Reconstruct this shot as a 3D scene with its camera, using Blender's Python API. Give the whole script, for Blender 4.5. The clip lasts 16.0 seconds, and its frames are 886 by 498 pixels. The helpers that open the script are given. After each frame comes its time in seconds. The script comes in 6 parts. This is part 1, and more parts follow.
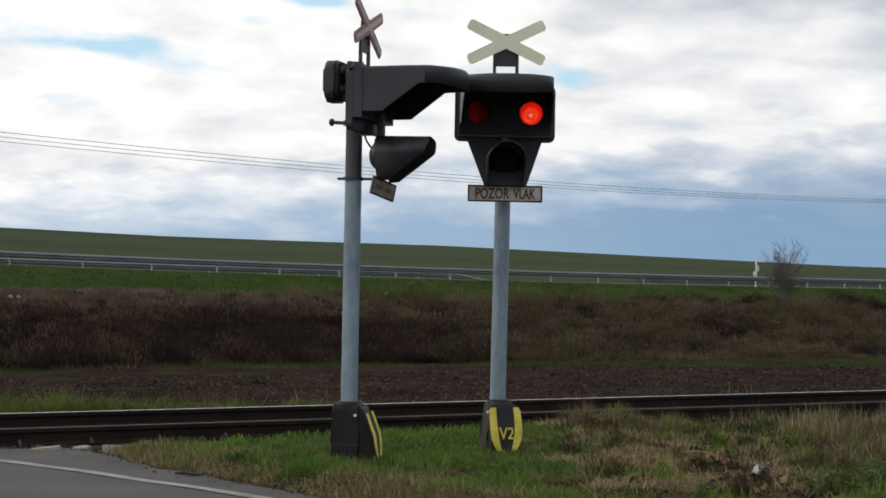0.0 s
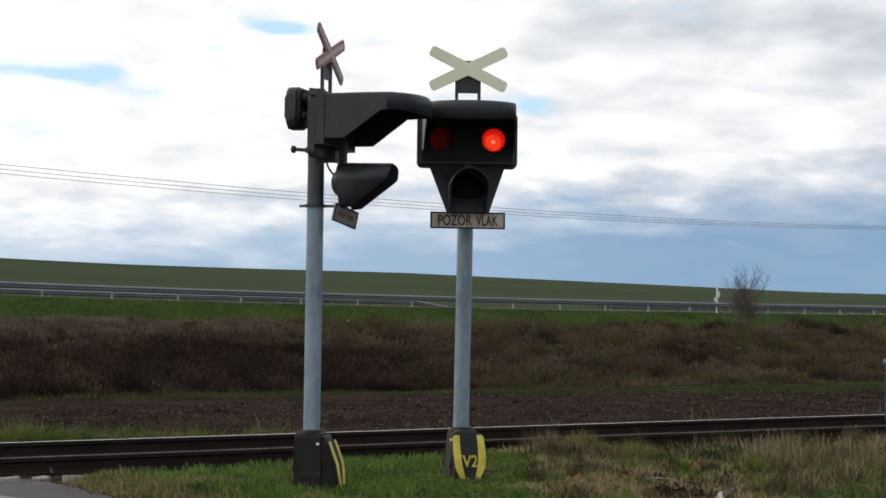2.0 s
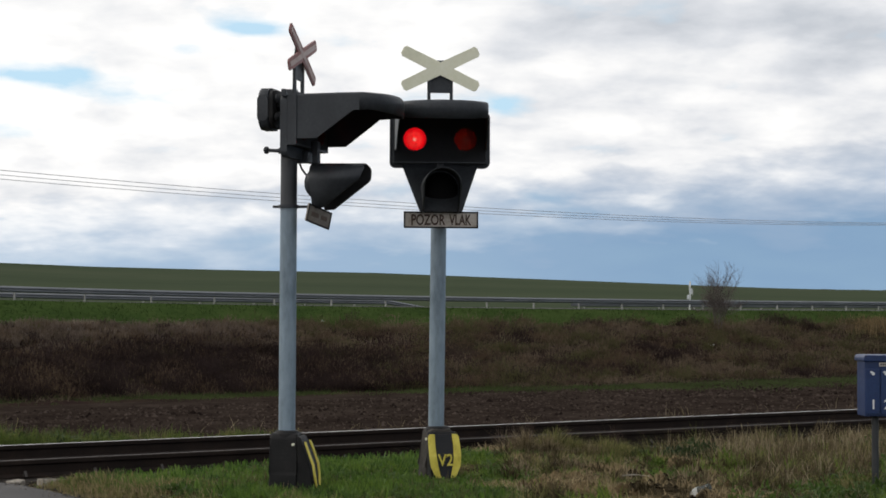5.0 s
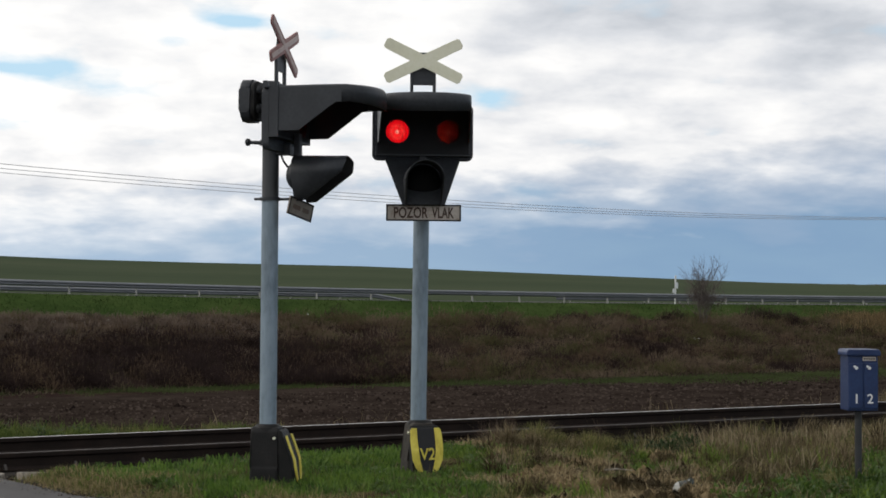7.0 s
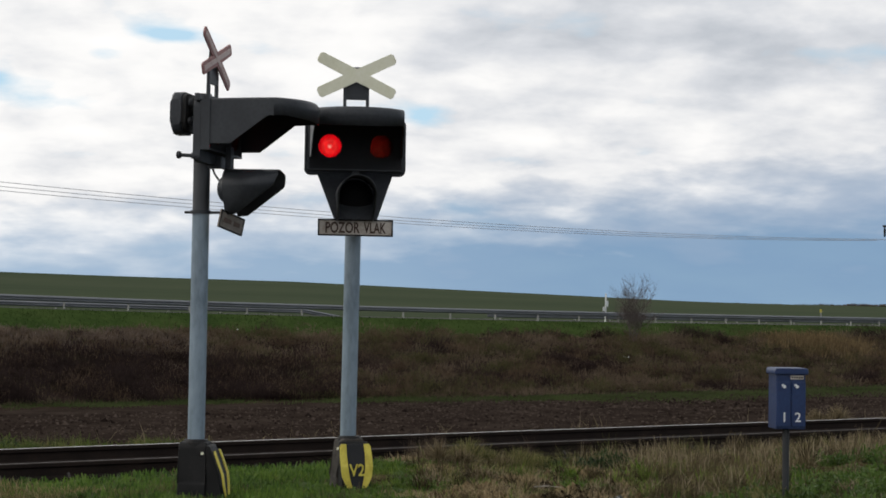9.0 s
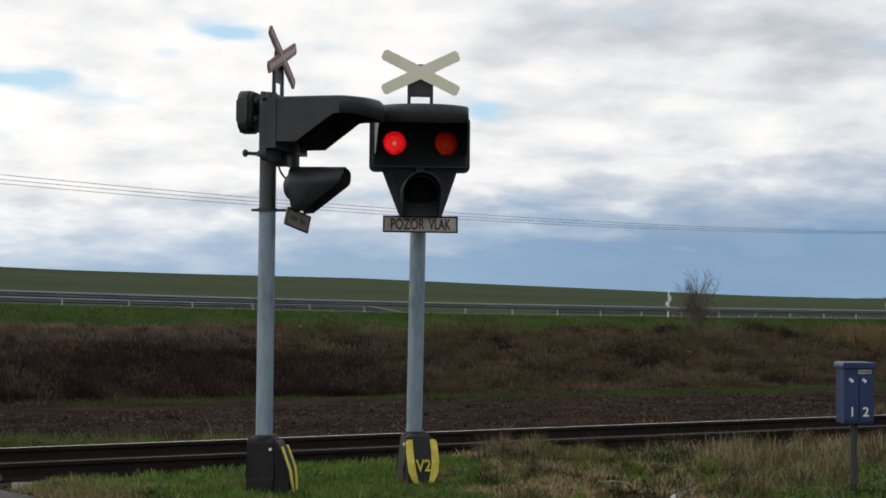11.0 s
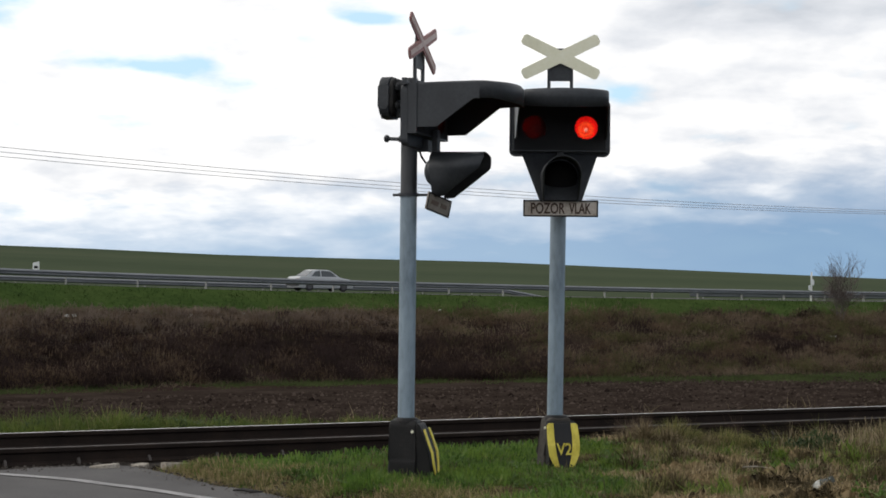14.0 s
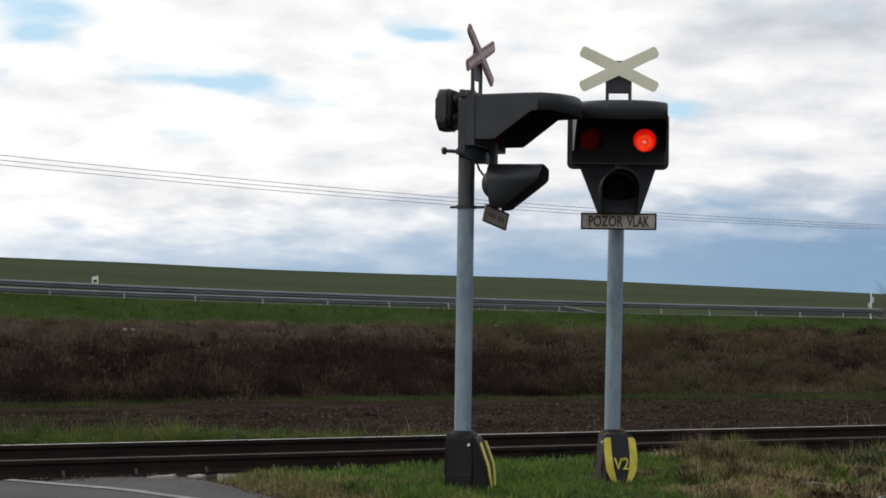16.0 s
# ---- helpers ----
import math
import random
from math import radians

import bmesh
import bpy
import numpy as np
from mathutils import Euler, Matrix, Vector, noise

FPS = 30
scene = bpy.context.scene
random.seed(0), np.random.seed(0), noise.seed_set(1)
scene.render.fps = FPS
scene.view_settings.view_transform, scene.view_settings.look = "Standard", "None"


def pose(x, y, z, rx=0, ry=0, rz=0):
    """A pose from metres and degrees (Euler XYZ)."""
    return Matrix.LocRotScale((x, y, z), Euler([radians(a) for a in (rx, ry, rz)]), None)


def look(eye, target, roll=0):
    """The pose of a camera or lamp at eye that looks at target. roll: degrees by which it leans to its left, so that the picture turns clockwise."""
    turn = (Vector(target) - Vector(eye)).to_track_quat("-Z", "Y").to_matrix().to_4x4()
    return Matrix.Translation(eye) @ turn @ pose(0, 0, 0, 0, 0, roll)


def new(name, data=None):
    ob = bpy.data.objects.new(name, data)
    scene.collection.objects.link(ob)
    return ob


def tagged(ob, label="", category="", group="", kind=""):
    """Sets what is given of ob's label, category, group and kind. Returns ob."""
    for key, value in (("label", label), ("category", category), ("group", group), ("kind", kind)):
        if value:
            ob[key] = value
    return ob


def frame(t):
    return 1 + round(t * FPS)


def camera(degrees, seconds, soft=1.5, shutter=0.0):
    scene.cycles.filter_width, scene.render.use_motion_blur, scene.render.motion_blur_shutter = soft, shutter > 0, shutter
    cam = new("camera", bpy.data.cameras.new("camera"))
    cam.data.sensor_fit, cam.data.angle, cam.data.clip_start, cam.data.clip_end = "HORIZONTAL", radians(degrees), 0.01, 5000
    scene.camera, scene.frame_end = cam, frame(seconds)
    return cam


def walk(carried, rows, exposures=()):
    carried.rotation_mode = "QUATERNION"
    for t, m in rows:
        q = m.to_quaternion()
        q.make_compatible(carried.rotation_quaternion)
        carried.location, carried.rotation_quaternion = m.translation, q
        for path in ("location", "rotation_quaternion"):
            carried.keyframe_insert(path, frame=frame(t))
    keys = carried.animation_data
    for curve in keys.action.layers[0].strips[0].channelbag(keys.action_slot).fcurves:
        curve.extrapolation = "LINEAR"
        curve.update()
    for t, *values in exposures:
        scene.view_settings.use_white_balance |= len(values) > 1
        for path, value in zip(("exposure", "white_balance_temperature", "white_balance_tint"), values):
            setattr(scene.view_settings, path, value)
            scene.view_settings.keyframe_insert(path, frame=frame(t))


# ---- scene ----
# The camera stands beside a country road and pans by hand over a level crossing signal.
cam = camera(30.0, 16.0, soft=1.7)
ROWS = [
    (0, 0.006, -0.043, 1.427, 90.847, -1.026, 1.313),
    (0.5, -0.002, -0.036, 1.431, 90.733, -0.646, 0.796),
    (1, -0.002, -0.030, 1.430, 91.599, -0.220, -0.466),
    (1.5, -0.007, -0.005, 1.422, 91.967, -0.707, -0.234),
    (2, -0.002, -0.001, 1.427, 91.809, -0.805, -0.010),
    (2.5, -0.003, -0.031, 1.427, 92.773, -0.781, -0.162),
    (3, -0.006, -0.013, 1.425, 92.024, -0.611, -1.110),
    (3.5, -0.001, -0.025, 1.421, 91.118, -0.836, -0.731),
    (4, -0.003, -0.032, 1.423, 91.299, -0.540, -0.795),
    (4.5, -0.005, -0.030, 1.421, 91.580, -0.389, -0.976),
    (4.7, -0.005, -0.031, 1.425, 91.683, -0.271, -0.931),
    (6.8, 0.018, 0.041, 1.426, 92.008, -0.598, -0.884),
    (7, 0.024, 0.033, 1.424, 91.580, -0.402, -1.407),
    (7.5, 0.029, 0.039, 1.417, 91.104, 0.104, -2.455),
    (8, 0.036, 0.037, 1.413, 91.299, 0.367, -3.551),
    (8.5, 0.033, 0.046, 1.415, 92.443, -1.393, -4.349),
    (9, 0.024, 0.062, 1.418, 92.180, -0.890, -3.796),
    (9.5, 0.016, 0.077, 1.425, 92.202, -0.943, -2.657),
    (9.7, 0.012, 0.079, 1.414, 91.924, -0.803, -2.266),
    (11.8, -0.011, -0.007, 1.421, 92.045, -0.712, -1.005),
    (12, -0.012, -0.009, 1.419, 90.664, -0.882, -0.474),
    (12.5, -0.012, -0.022, 1.417, 90.647, -1.063, 0.606),
    (13, -0.012, -0.016, 1.418, 91.008, -0.858, 1.012),
    (13.5, -0.016, -0.026, 1.420, 91.330, -0.616, 3.393),
    (14, -0.021, -0.024, 1.420, 91.394, -0.615, 3.135),
    (14.5, -0.012, -0.023, 1.419, 91.363, -0.606, 3.138),
    (15, -0.016, -0.013, 1.415, 91.841, 0.122, 4.680),
    (15.5, -0.016, -0.007, 1.409, 91.958, -0.111, 4.588),
    (16, -0.029, 0.011, 1.393, 91.927, -0.886, 5.081),
]

STOPS = ((0, 0.0), (0.5, 0.1), (1, 0.15), (1.5, 0.15), (2, 0.1), (2.5, 0.0), (3, -0.12), (3.5, -0.05), (4, 0.03), (4.5, 0.03), (7, 0.0), (8, 0.0), (8.5, 0.05), (9, -0.05), (9.5, -0.03),
         (11.5, -0.05), (11.8, -0.27), (12, -0.42), (12.5, 0.1), (13, 0.2), (13.5, 0.2), (14, 0.15), (14.5, 0.1), (15, 0.12), (15.5, 0.03), (16, 0.0))
walk(cam, [(t, pose(x, y, z, rx, ry, rz)) for t, x, y, z, rx, ry, rz in ROWS], [(t, stops, 6350 if 11.7 < t < 12.2 else 6620, 10) for t, stops in STOPS])

# ---- sky, sun, exposure ----
SUN_EL, SUN_AZ = 36.0, -85.0          # degrees above the horizon, and from +y towards +x
world = bpy.data.worlds.new("sky")
scene.world = world
world.use_nodes = True
scene.view_settings.exposure = 0.0


def math_node(nt, op, a, b=None, clamp=False):
    n = nt.nodes.new("ShaderNodeMath")
    n.operation, n.use_clamp = op, clamp
    for i, v in enumerate((a, b)):
        if v is None:
            continue
        if isinstance(v, (int, float)):
            n.inputs[i].default_value = v
        else:
            nt.links.new(v, n.inputs[i])
    return n.outputs[0]


def ramp(nt, fac, stops):
    n = nt.nodes.new("ShaderNodeValToRGB")
    el = n.color_ramp.elements
    while len(el) < len(stops):
        el.new(0.5)
    for e, (p, c) in zip(el, stops):
        e.position = p
        e.color = (*c, 1) if len(c) == 3 else c
    nt.links.new(fac, n.inputs[0])
    return n.outputs[0]


def mix_rgb(nt, fac, a, b, mode="MIX"):
    n = nt.nodes.new("ShaderNodeMix")
    n.data_type, n.blend_type = "RGBA", mode
    for i, v in ((0, fac), (6, a), (7, b)):
        if isinstance(v, (int, float)):
            n.inputs[i].default_value = v
        elif isinstance(v, tuple):
            n.inputs[i].default_value = (*v, 1)
        else:
            nt.links.new(v, n.inputs[i])
    return n.outputs[2]


def noise_tex(nt, vec, scale, detail=4, rough=0.5, dist=0.0):
    n = nt.nodes.new("ShaderNodeTexNoise")
    n.inputs["Scale"].default_value = scale
    n.inputs["Detail"].default_value = detail
    n.inputs["Roughness"].default_value = rough
    n.inputs["Distortion"].default_value = dist
    if vec is not None:
        nt.links.new(vec, n.inputs["Vector"])
    return n.outputs["Fac"]


def build_sky():
    nt = world.node_tree
    nt.nodes.clear()
    out = nt.nodes.new("ShaderNodeOutputWorld")
    bg = nt.nodes.new("ShaderNodeBackground")
    nt.links.new(bg.outputs[0], out.inputs[0])
    sky = nt.nodes.new("ShaderNodeTexSky")
    sky.sky_type, sky.sun_disc = "NISHITA", False
    sky.sun_elevation, sky.sun_rotation = radians(SUN_EL), radians(SUN_AZ)
    tc = nt.nodes.new("ShaderNodeTexCoord")
    sep = nt.nodes.new("ShaderNodeSeparateXYZ")
    nt.links.new(tc.outputs["Generated"], sep.inputs[0])
    x, y, z = sep.outputs
    up = math_node(nt, "MAXIMUM", z, 0.0)
    # clouds as a flat layer seen in perspective
    low = math_node(nt, "ADD", up, 0.26)
    comb = nt.nodes.new("ShaderNodeCombineXYZ")
    nt.links.new(math_node(nt, "DIVIDE", x, low), comb.inputs[0])
    nt.links.new(math_node(nt, "DIVIDE", y, low), comb.inputs[1])
    shift = nt.nodes.new("ShaderNodeMapping")
    shift.inputs["Location"].default_value = CLOUD_SHIFT
    nt.links.new(comb.outputs[0], shift.inputs["Vector"])
    layer = shift.outputs[0]
    big = noise_tex(nt, layer, 1.7, 3, 0.5, 0.1)
    mid = noise_tex(nt, layer, 4.2, 5, 0.50, 0.1)
    puff = noise_tex(nt, layer, 6.5, 6, 0.52, 0.1)

    def blot(azimuth, elevation, half_width, half_height):
        """A soft oval about one direction, one in its middle."""
        dx = math_node(nt, "MULTIPLY", math_node(nt, "SUBTRACT", x, math.sin(radians(azimuth))), 1 / radians(half_width))
        dz = math_node(nt, "MULTIPLY", math_node(nt, "SUBTRACT", z, math.sin(radians(elevation))), 1 / radians(half_height))
        q = math_node(nt, "ADD", math_node(nt, "MULTIPLY", dx, dx), math_node(nt, "MULTIPLY", dz, dz))
        return math_node(nt, "EXPONENT", math_node(nt, "MULTIPLY", q, -1.0))

    # cover: nearly closed, with torn blue gaps
    dens = math_node(nt, "ADD", math_node(nt, "MULTIPLY", mid, 0.55), math_node(nt, "MULTIPLY", puff, 0.45))
    dens = math_node(nt, "ADD", dens, 0.085)
    for azimuth, elevation, half_width, half_height, depth in CLOUD_GAPS:
        dens = math_node(nt, "SUBTRACT", dens, math_node(nt, "MULTIPLY", blot(azimuth, elevation, half_width, half_height), depth))
    cover = ramp(nt, dens, [(0.35, (0, 0, 0)), (0.43, (0.6, 0.6, 0.6)), (0.51, (1, 1, 1))])
    # light and shade of the clouds, greyer towards the east and under the western puffs
    tone = math_node(nt, "ADD", math_node(nt, "MULTIPLY", puff, 0.62), math_node(nt, "MULTIPLY", big, 0.38))
    tone = math_node(nt, "SUBTRACT", math_node(nt, "SUBTRACT", tone, 0.018), math_node(nt, "MULTIPLY", x, 0.22))
    for azimuth, elevation, half_width, half_height, depth in CLOUD_SHADES:
        tone = math_node(nt, "SUBTRACT", tone, math_node(nt, "MULTIPLY", blot(azimuth, elevation, half_width, half_height), depth))
    shade = ramp(nt, tone, [(0.24, (0.56, 0.60, 0.66)), (0.36, (0.73, 0.76, 0.81)), (0.45, (0.88, 0.895, 0.92)), (0.54, (1.0, 1.005, 1.01)), (0.75, (1.11, 1.11, 1.11))])
    clear = mix_rgb(nt, 1.0, sky.outputs[0], (0.11, 0.11, 0.11), "MULTIPLY")
    clear = mix_rgb(nt, 0.8, clear, (0.56, 0.82, 1.02))
    clouds = mix_rgb(nt, cover, clear, shade)
    # the far cloud bank low over the horizon, higher towards the east, with torn edges
    edge = math_node(nt, "ADD", z, math_node(nt, "MULTIPLY", math_node(nt, "SUBTRACT", puff, 0.5), 0.060))
    edge = math_node(nt, "SUBTRACT", edge, math_node(nt, "MULTIPLY", x, 0.085))
    bank_f = ramp(nt, math_node(nt, "MULTIPLY", edge, 5.0, True), [(0.13, (1, 1, 1)), (0.24, (0.72, 0.72, 0.72)), (0.38, (0, 0, 0))])
    bank_t = math_node(nt, "ADD", math_node(nt, "MULTIPLY", up, 6.0), math_node(nt, "MULTIPLY", math_node(nt, "SUBTRACT", mid, 0.5), 0.65), True)
    bank_c = ramp(nt, bank_t, [(0.0, (0.255, 0.40, 0.575)), (0.22, (0.235, 0.375, 0.56)), (0.45, (0.33, 0.44, 0.60)), (0.85, (0.52, 0.60, 0.71))])
    thin = math_node(nt, "SUBTRACT", 0.18, math_node(nt, "MULTIPLY", x, 1.2), True)
    bank_c = mix_rgb(nt, thin, bank_c, (0.62, 0.75, 0.90))
    col = mix_rgb(nt, bank_f, clouds, bank_c)
    nt.links.new(col, bg.inputs["Color"])
    bg.inputs["Strength"].default_value = SKY_STRENGTH


# azimuth, elevation, half width, half height in degrees, and depth
CLOUD_GAPS = ((-18.3, 9.7, 2.6, 0.65, 0.26), (-19.0, 8.8, 1.4, 0.5, 0.2), (-12.6, 7.45, 2.2, 0.45, 0.22), (-9.0, 6.85, 3.0, 0.36, 0.20), (-5.7, 9.3, 1.6, 0.32, 0.26), (-13.8, 5.7, 1.6, 0.35, 0.11),
              (-7.9, 8.6, 0.7, 0.25, 0.15), (10.8, 7.7, 0.9, 0.55, 0.15), (2.9, 6.7, 0.9, 0.5, 0.15), (-1.8, 5.4, 0.9, 0.45, 0.12))
CLOUD_SHADES = ((13.0, 10.0, 9.0, 1.3, 0.12), (-14.5, 3.7, 3.5, 0.5, 0.13), (10.0, 4.9, 7.0, 1.0, 0.06), (-4.0, 3.6, 3.0, 0.4, 0.08))
CLOUD_SHIFT = (1.3, 2.7, 0.0)
SKY_STRENGTH = 1.0
build_sky()

sun_data = bpy.data.lights.new("sun", "SUN")
sun_data.energy, sun_data.angle, sun_data.color = 0.9, radians(18), (1.0, 0.95, 0.88)
sun = new("sun", sun_data)
sun_dir = Vector((math.sin(radians(SUN_AZ)) * math.cos(radians(SUN_EL)), math.cos(radians(SUN_AZ)) * math.cos(radians(SUN_EL)), math.sin(radians(SUN_EL))))
sun.matrix_world = look(sun_dir * 200, (0, 0, 0))


# ---- materials ----
def material(name, base, rough=0.6, metal=0.0, spec=0.5):
    m = bpy.data.materials.new(name)
    m.use_nodes = True
    nt = m.node_tree
    p = nt.nodes["Principled BSDF"]
    p.inputs["Base Color"].default_value = (*base, 1)
    p.inputs["Roughness"].default_value = rough
    p.inputs["Metallic"].default_value = metal
    p.inputs["Specular IOR Level"].default_value = spec
    return m, nt, p


def varied(name, stops, scale=3.0, rough=(0.5, 0.7), metal=0.0, bump=0.2, fine=12.0, spec=0.5, depth=0.01, space="Object", stretch=None):
    """A surface whose colour wanders through the stops at two scales, with relief."""
    m, nt, p = material(name, stops[0], rough[0], metal, spec)
    tc = nt.nodes.new("ShaderNodeTexCoord")
    vec = tc.outputs[space]
    if stretch:
        mp = nt.nodes.new("ShaderNodeMapping")
        mp.inputs["Scale"].default_value = stretch
        nt.links.new(vec, mp.inputs["Vector"])
        vec = mp.outputs[0]
    a = noise_tex(nt, vec, scale, 5, 0.6)
    b = noise_tex(nt, vec, scale * fine, 4, 0.6)
    f = math_node(nt, "ADD", math_node(nt, "MULTIPLY", a, 0.6), math_node(nt, "MULTIPLY", b, 0.4))
    n = len(stops)
    col = ramp(nt, f, [(0.34 + 0.32 * i / max(1, n - 1), c) for i, c in enumerate(stops)])
    nt.links.new(col, p.inputs["Base Color"])
    rr = ramp(nt, b, [(0.3, (rough[0],) * 3), (0.7, (rough[1],) * 3)])
    nt.links.new(rr, p.inputs["Roughness"])
    if bump:
        bn = nt.nodes.new("ShaderNodeBump")
        bn.inputs["Strength"].default_value, bn.inputs["Distance"].default_value = bump, depth
        nt.links.new(b, bn.inputs["Height"])
        nt.links.new(bn.outputs[0], p.inputs["Normal"])
    return m


def leafy(name, stops, rough=0.65, patch=0.0, spec=0.25, island=0.4, thin=0.4):
    """Blades and leaves: colour by island, wandering a little over the ground."""
    m, nt, p = material(name, stops[0], rough, 0, spec)
    geo = nt.nodes.new("ShaderNodeNewGeometry")
    f = geo.outputs["Random Per Island"]
    if patch:
        tc = nt.nodes.new("ShaderNodeTexCoord")
        a = noise_tex(nt, tc.outputs["Object"], patch, 3, 0.6)
        a = math_node(nt, "MULTIPLY", math_node(nt, "SUBTRACT", a, 0.3), 2.2, True)
        f = math_node(nt, "ADD", math_node(nt, "MULTIPLY", f, island), math_node(nt, "MULTIPLY", a, 1 - island))
    n = len(stops)
    col = ramp(nt, f, [(0.08 + 0.84 * i / max(1, n - 1), c) for i, c in enumerate(stops)])
    nt.links.new(col, p.inputs["Base Color"])
    if thin:
        tr = nt.nodes.new("ShaderNodeBsdfTranslucent")
        nt.links.new(col, tr.inputs["Color"])
        both = nt.nodes.new("ShaderNodeMixShader")
        both.inputs[0].default_value = thin
        nt.links.new(p.outputs[0], both.inputs[1])
        nt.links.new(tr.outputs[0], both.inputs[2])
        nt.links.new(both.outputs[0], nt.nodes["Material Output"].inputs["Surface"])
    return m


M_POLE = varied("galvanised_grey_paint", [(0.115, 0.158, 0.195), (0.195, 0.255, 0.308), (0.262, 0.332, 0.392)], 3.2, (0.4, 0.6), 0.0, 0.12, 9, stretch=(1, 1, 0.30))
# lifted above plain black: the lens haze is put into this colour
M_BLACK = varied("weathered_black_paint", [(0.023, 0.026, 0.031), (0.034, 0.038, 0.044), (0.049, 0.054, 0.061)], 3.0, (0.34, 0.52), 0.0, 0.1, 14, spec=0.3)
M_DARKPOLE = varied("sooty_dark_pole_paint", [(0.030, 0.033, 0.037), (0.050, 0.054, 0.060), (0.075, 0.080, 0.088)], 2.5, (0.45, 0.65), 0.0, 0.1, 9, stretch=(1, 1, 0.25))
# lining tones raised too, to hold the same veil of haze
M_MATT = varied("matt_black_lining", [(0.019, 0.020, 0.022), (0.031, 0.031, 0.034)], 4.0, (0.7, 0.85), 0.0, 0.05, 10, spec=0.2)
M_IRON = varied("black_cast_iron", [(0.004, 0.004, 0.004), (0.009, 0.0088, 0.009), (0.022, 0.020, 0.019)], 4.0, (0.5, 0.75), 0.0, 0.35, 12, spec=0.25)
M_WORNFOOT = varied("weathered_grey_foot", [(0.020, 0.018, 0.016), (0.050, 0.045, 0.040), (0.095, 0.085, 0.074)], 5.0, (0.7, 0.9), 0.0, 0.35, 10, spec=0.15)
M_YELLOW = varied("worn_yellow_paint", [(0.38, 0.30, 0.03), (0.58, 0.49, 0.06), (0.66, 0.57, 0.11)], 8.0, (0.5, 0.7), 0.0, 0.2, 10)
M_CREAM = varied("aged_cream_enamel", [(0.68, 0.67, 0.50), (0.77, 0.76, 0.58), (0.82, 0.81, 0.66)], 3.0, (0.4, 0.6), 0.0, 0.08, 10)
M_PINK = varied("faded_red_enamel", [(0.15, 0.055, 0.05), (0.24, 0.10, 0.09), (0.33, 0.17, 0.15)], 5.0, (0.4, 0.6), 0.0, 0.1, 10)
M_PALEPINK = varied("bleached_pinkish_enamel", [(0.30, 0.20, 0.18), (0.46, 0.36, 0.33), (0.58, 0.49, 0.46)], 6.0, (0.5, 0.7), 0.0, 0.1, 9)
M_SIGN = varied("stained_sign_enamel", [(0.30, 0.24, 0.19), (0.46, 0.41, 0.36), (0.55, 0.51, 0.47)], 7.0, (0.5, 0.7), 0.0, 0.1, 9)
# a darker copy of the sign enamel, for the turned signal
M_DARKSIGN = varied("grimy_sign_enamel", [(0.13, 0.105, 0.085), (0.23, 0.20, 0.17), (0.32, 0.285, 0.25)], 7.0, (0.5, 0.7), 0.0, 0.1, 9)
M_LETTER = varied("faded_brown_lettering", [(0.035, 0.016, 0.010), (0.07, 0.035, 0.02)], 12.0, (0.5, 0.7), 0.0, 0.05, 6)
M_FADED = varied("washed_out_lettering", [(0.09, 0.05, 0.035), (0.15, 0.10, 0.075)], 12.0, (0.5, 0.7), 0.0, 0.05, 6)
M_BLUE = varied("blue_sheet_metal_paint", [(0.005, 0.017, 0.070), (0.008, 0.026, 0.096), (0.014, 0.040, 0.125)], 3.0, (0.35, 0.5), 0.0, 0.08, 12)
M_WHITE = varied("white_paint", [(0.66, 0.67, 0.66), (0.76, 0.77, 0.76)], 5.0, (0.5, 0.6), 0.0, 0.05, 10)
M_STEEL = varied("dark_galvanised_post", [(0.025, 0.027, 0.030), (0.045, 0.047, 0.050)], 5.0, (0.5, 0.65), 0.2, 0.1, 10)
M_RUST = varied("rusty_rail_steel", [(0.011, 0.0082, 0.0072), (0.017, 0.0122, 0.0103), (0.027, 0.0185, 0.0145)], 3.0, (0.7, 0.9), 0.0, 0.3, 15, spec=0.12)
M_TREAD = varied("polished_rail_head", [(0.50, 0.49, 0.48), (0.62, 0.61, 0.60)], 3.0, (0.42, 0.52), 1.0, 0.0, 15)
M_TREAD_DULL = varied("dull_rail_head", [(0.035, 0.028, 0.025), (0.055, 0.046, 0.040)], 3.0, (0.6, 0.75), 0.1, 0.05, 15)
M_CONCRETE = varied("old_concrete", [(0.09, 0.08, 0.07), (0.16, 0.148, 0.132), (0.24, 0.225, 0.205)], 3.0, (0.8, 0.95), 0.0, 0.4, 10)
M_SLAB = varied("dirty_broken_concrete", [(0.14, 0.125, 0.105), (0.27, 0.245, 0.21), (0.42, 0.39, 0.34)], 6.0, (0.85, 0.95), 0.0, 0.5, 8, spec=0.1)
M_BALLAST = leafy("dark_ballast_stone", [(0.012, 0.0095, 0.008), (0.026, 0.021, 0.018), (0.052, 0.045, 0.040)], 0.85, thin=0)
M_ASPHALT = varied("worn_asphalt", [(0.058, 0.055, 0.056), (0.078, 0.075, 0.075), (0.104, 0.100, 0.097)], 0.8, (0.85, 0.95), 0.0, 0.6, 60, depth=0.006, spec=0.12)
M_LINE = varied("worn_road_marking", [(0.09, 0.09, 0.09), (0.21, 0.205, 0.205), (0.28, 0.275, 0.275)], 5.0, (0.7, 0.85), 0.0, 0.3, 10)
M_GALV = varied("galvanised_beam", [(0.11, 0.118, 0.13), (0.165, 0.174, 0.19)], 0.6, (0.5, 0.65), 0.2, 0.05, 10)
M_GRASS = leafy("verge_grass", [(0.046, 0.076, 0.018), (0.100, 0.156, 0.031), (0.160, 0.214, 0.046), (0.235, 0.222, 0.080)], 0.6, 1.8)
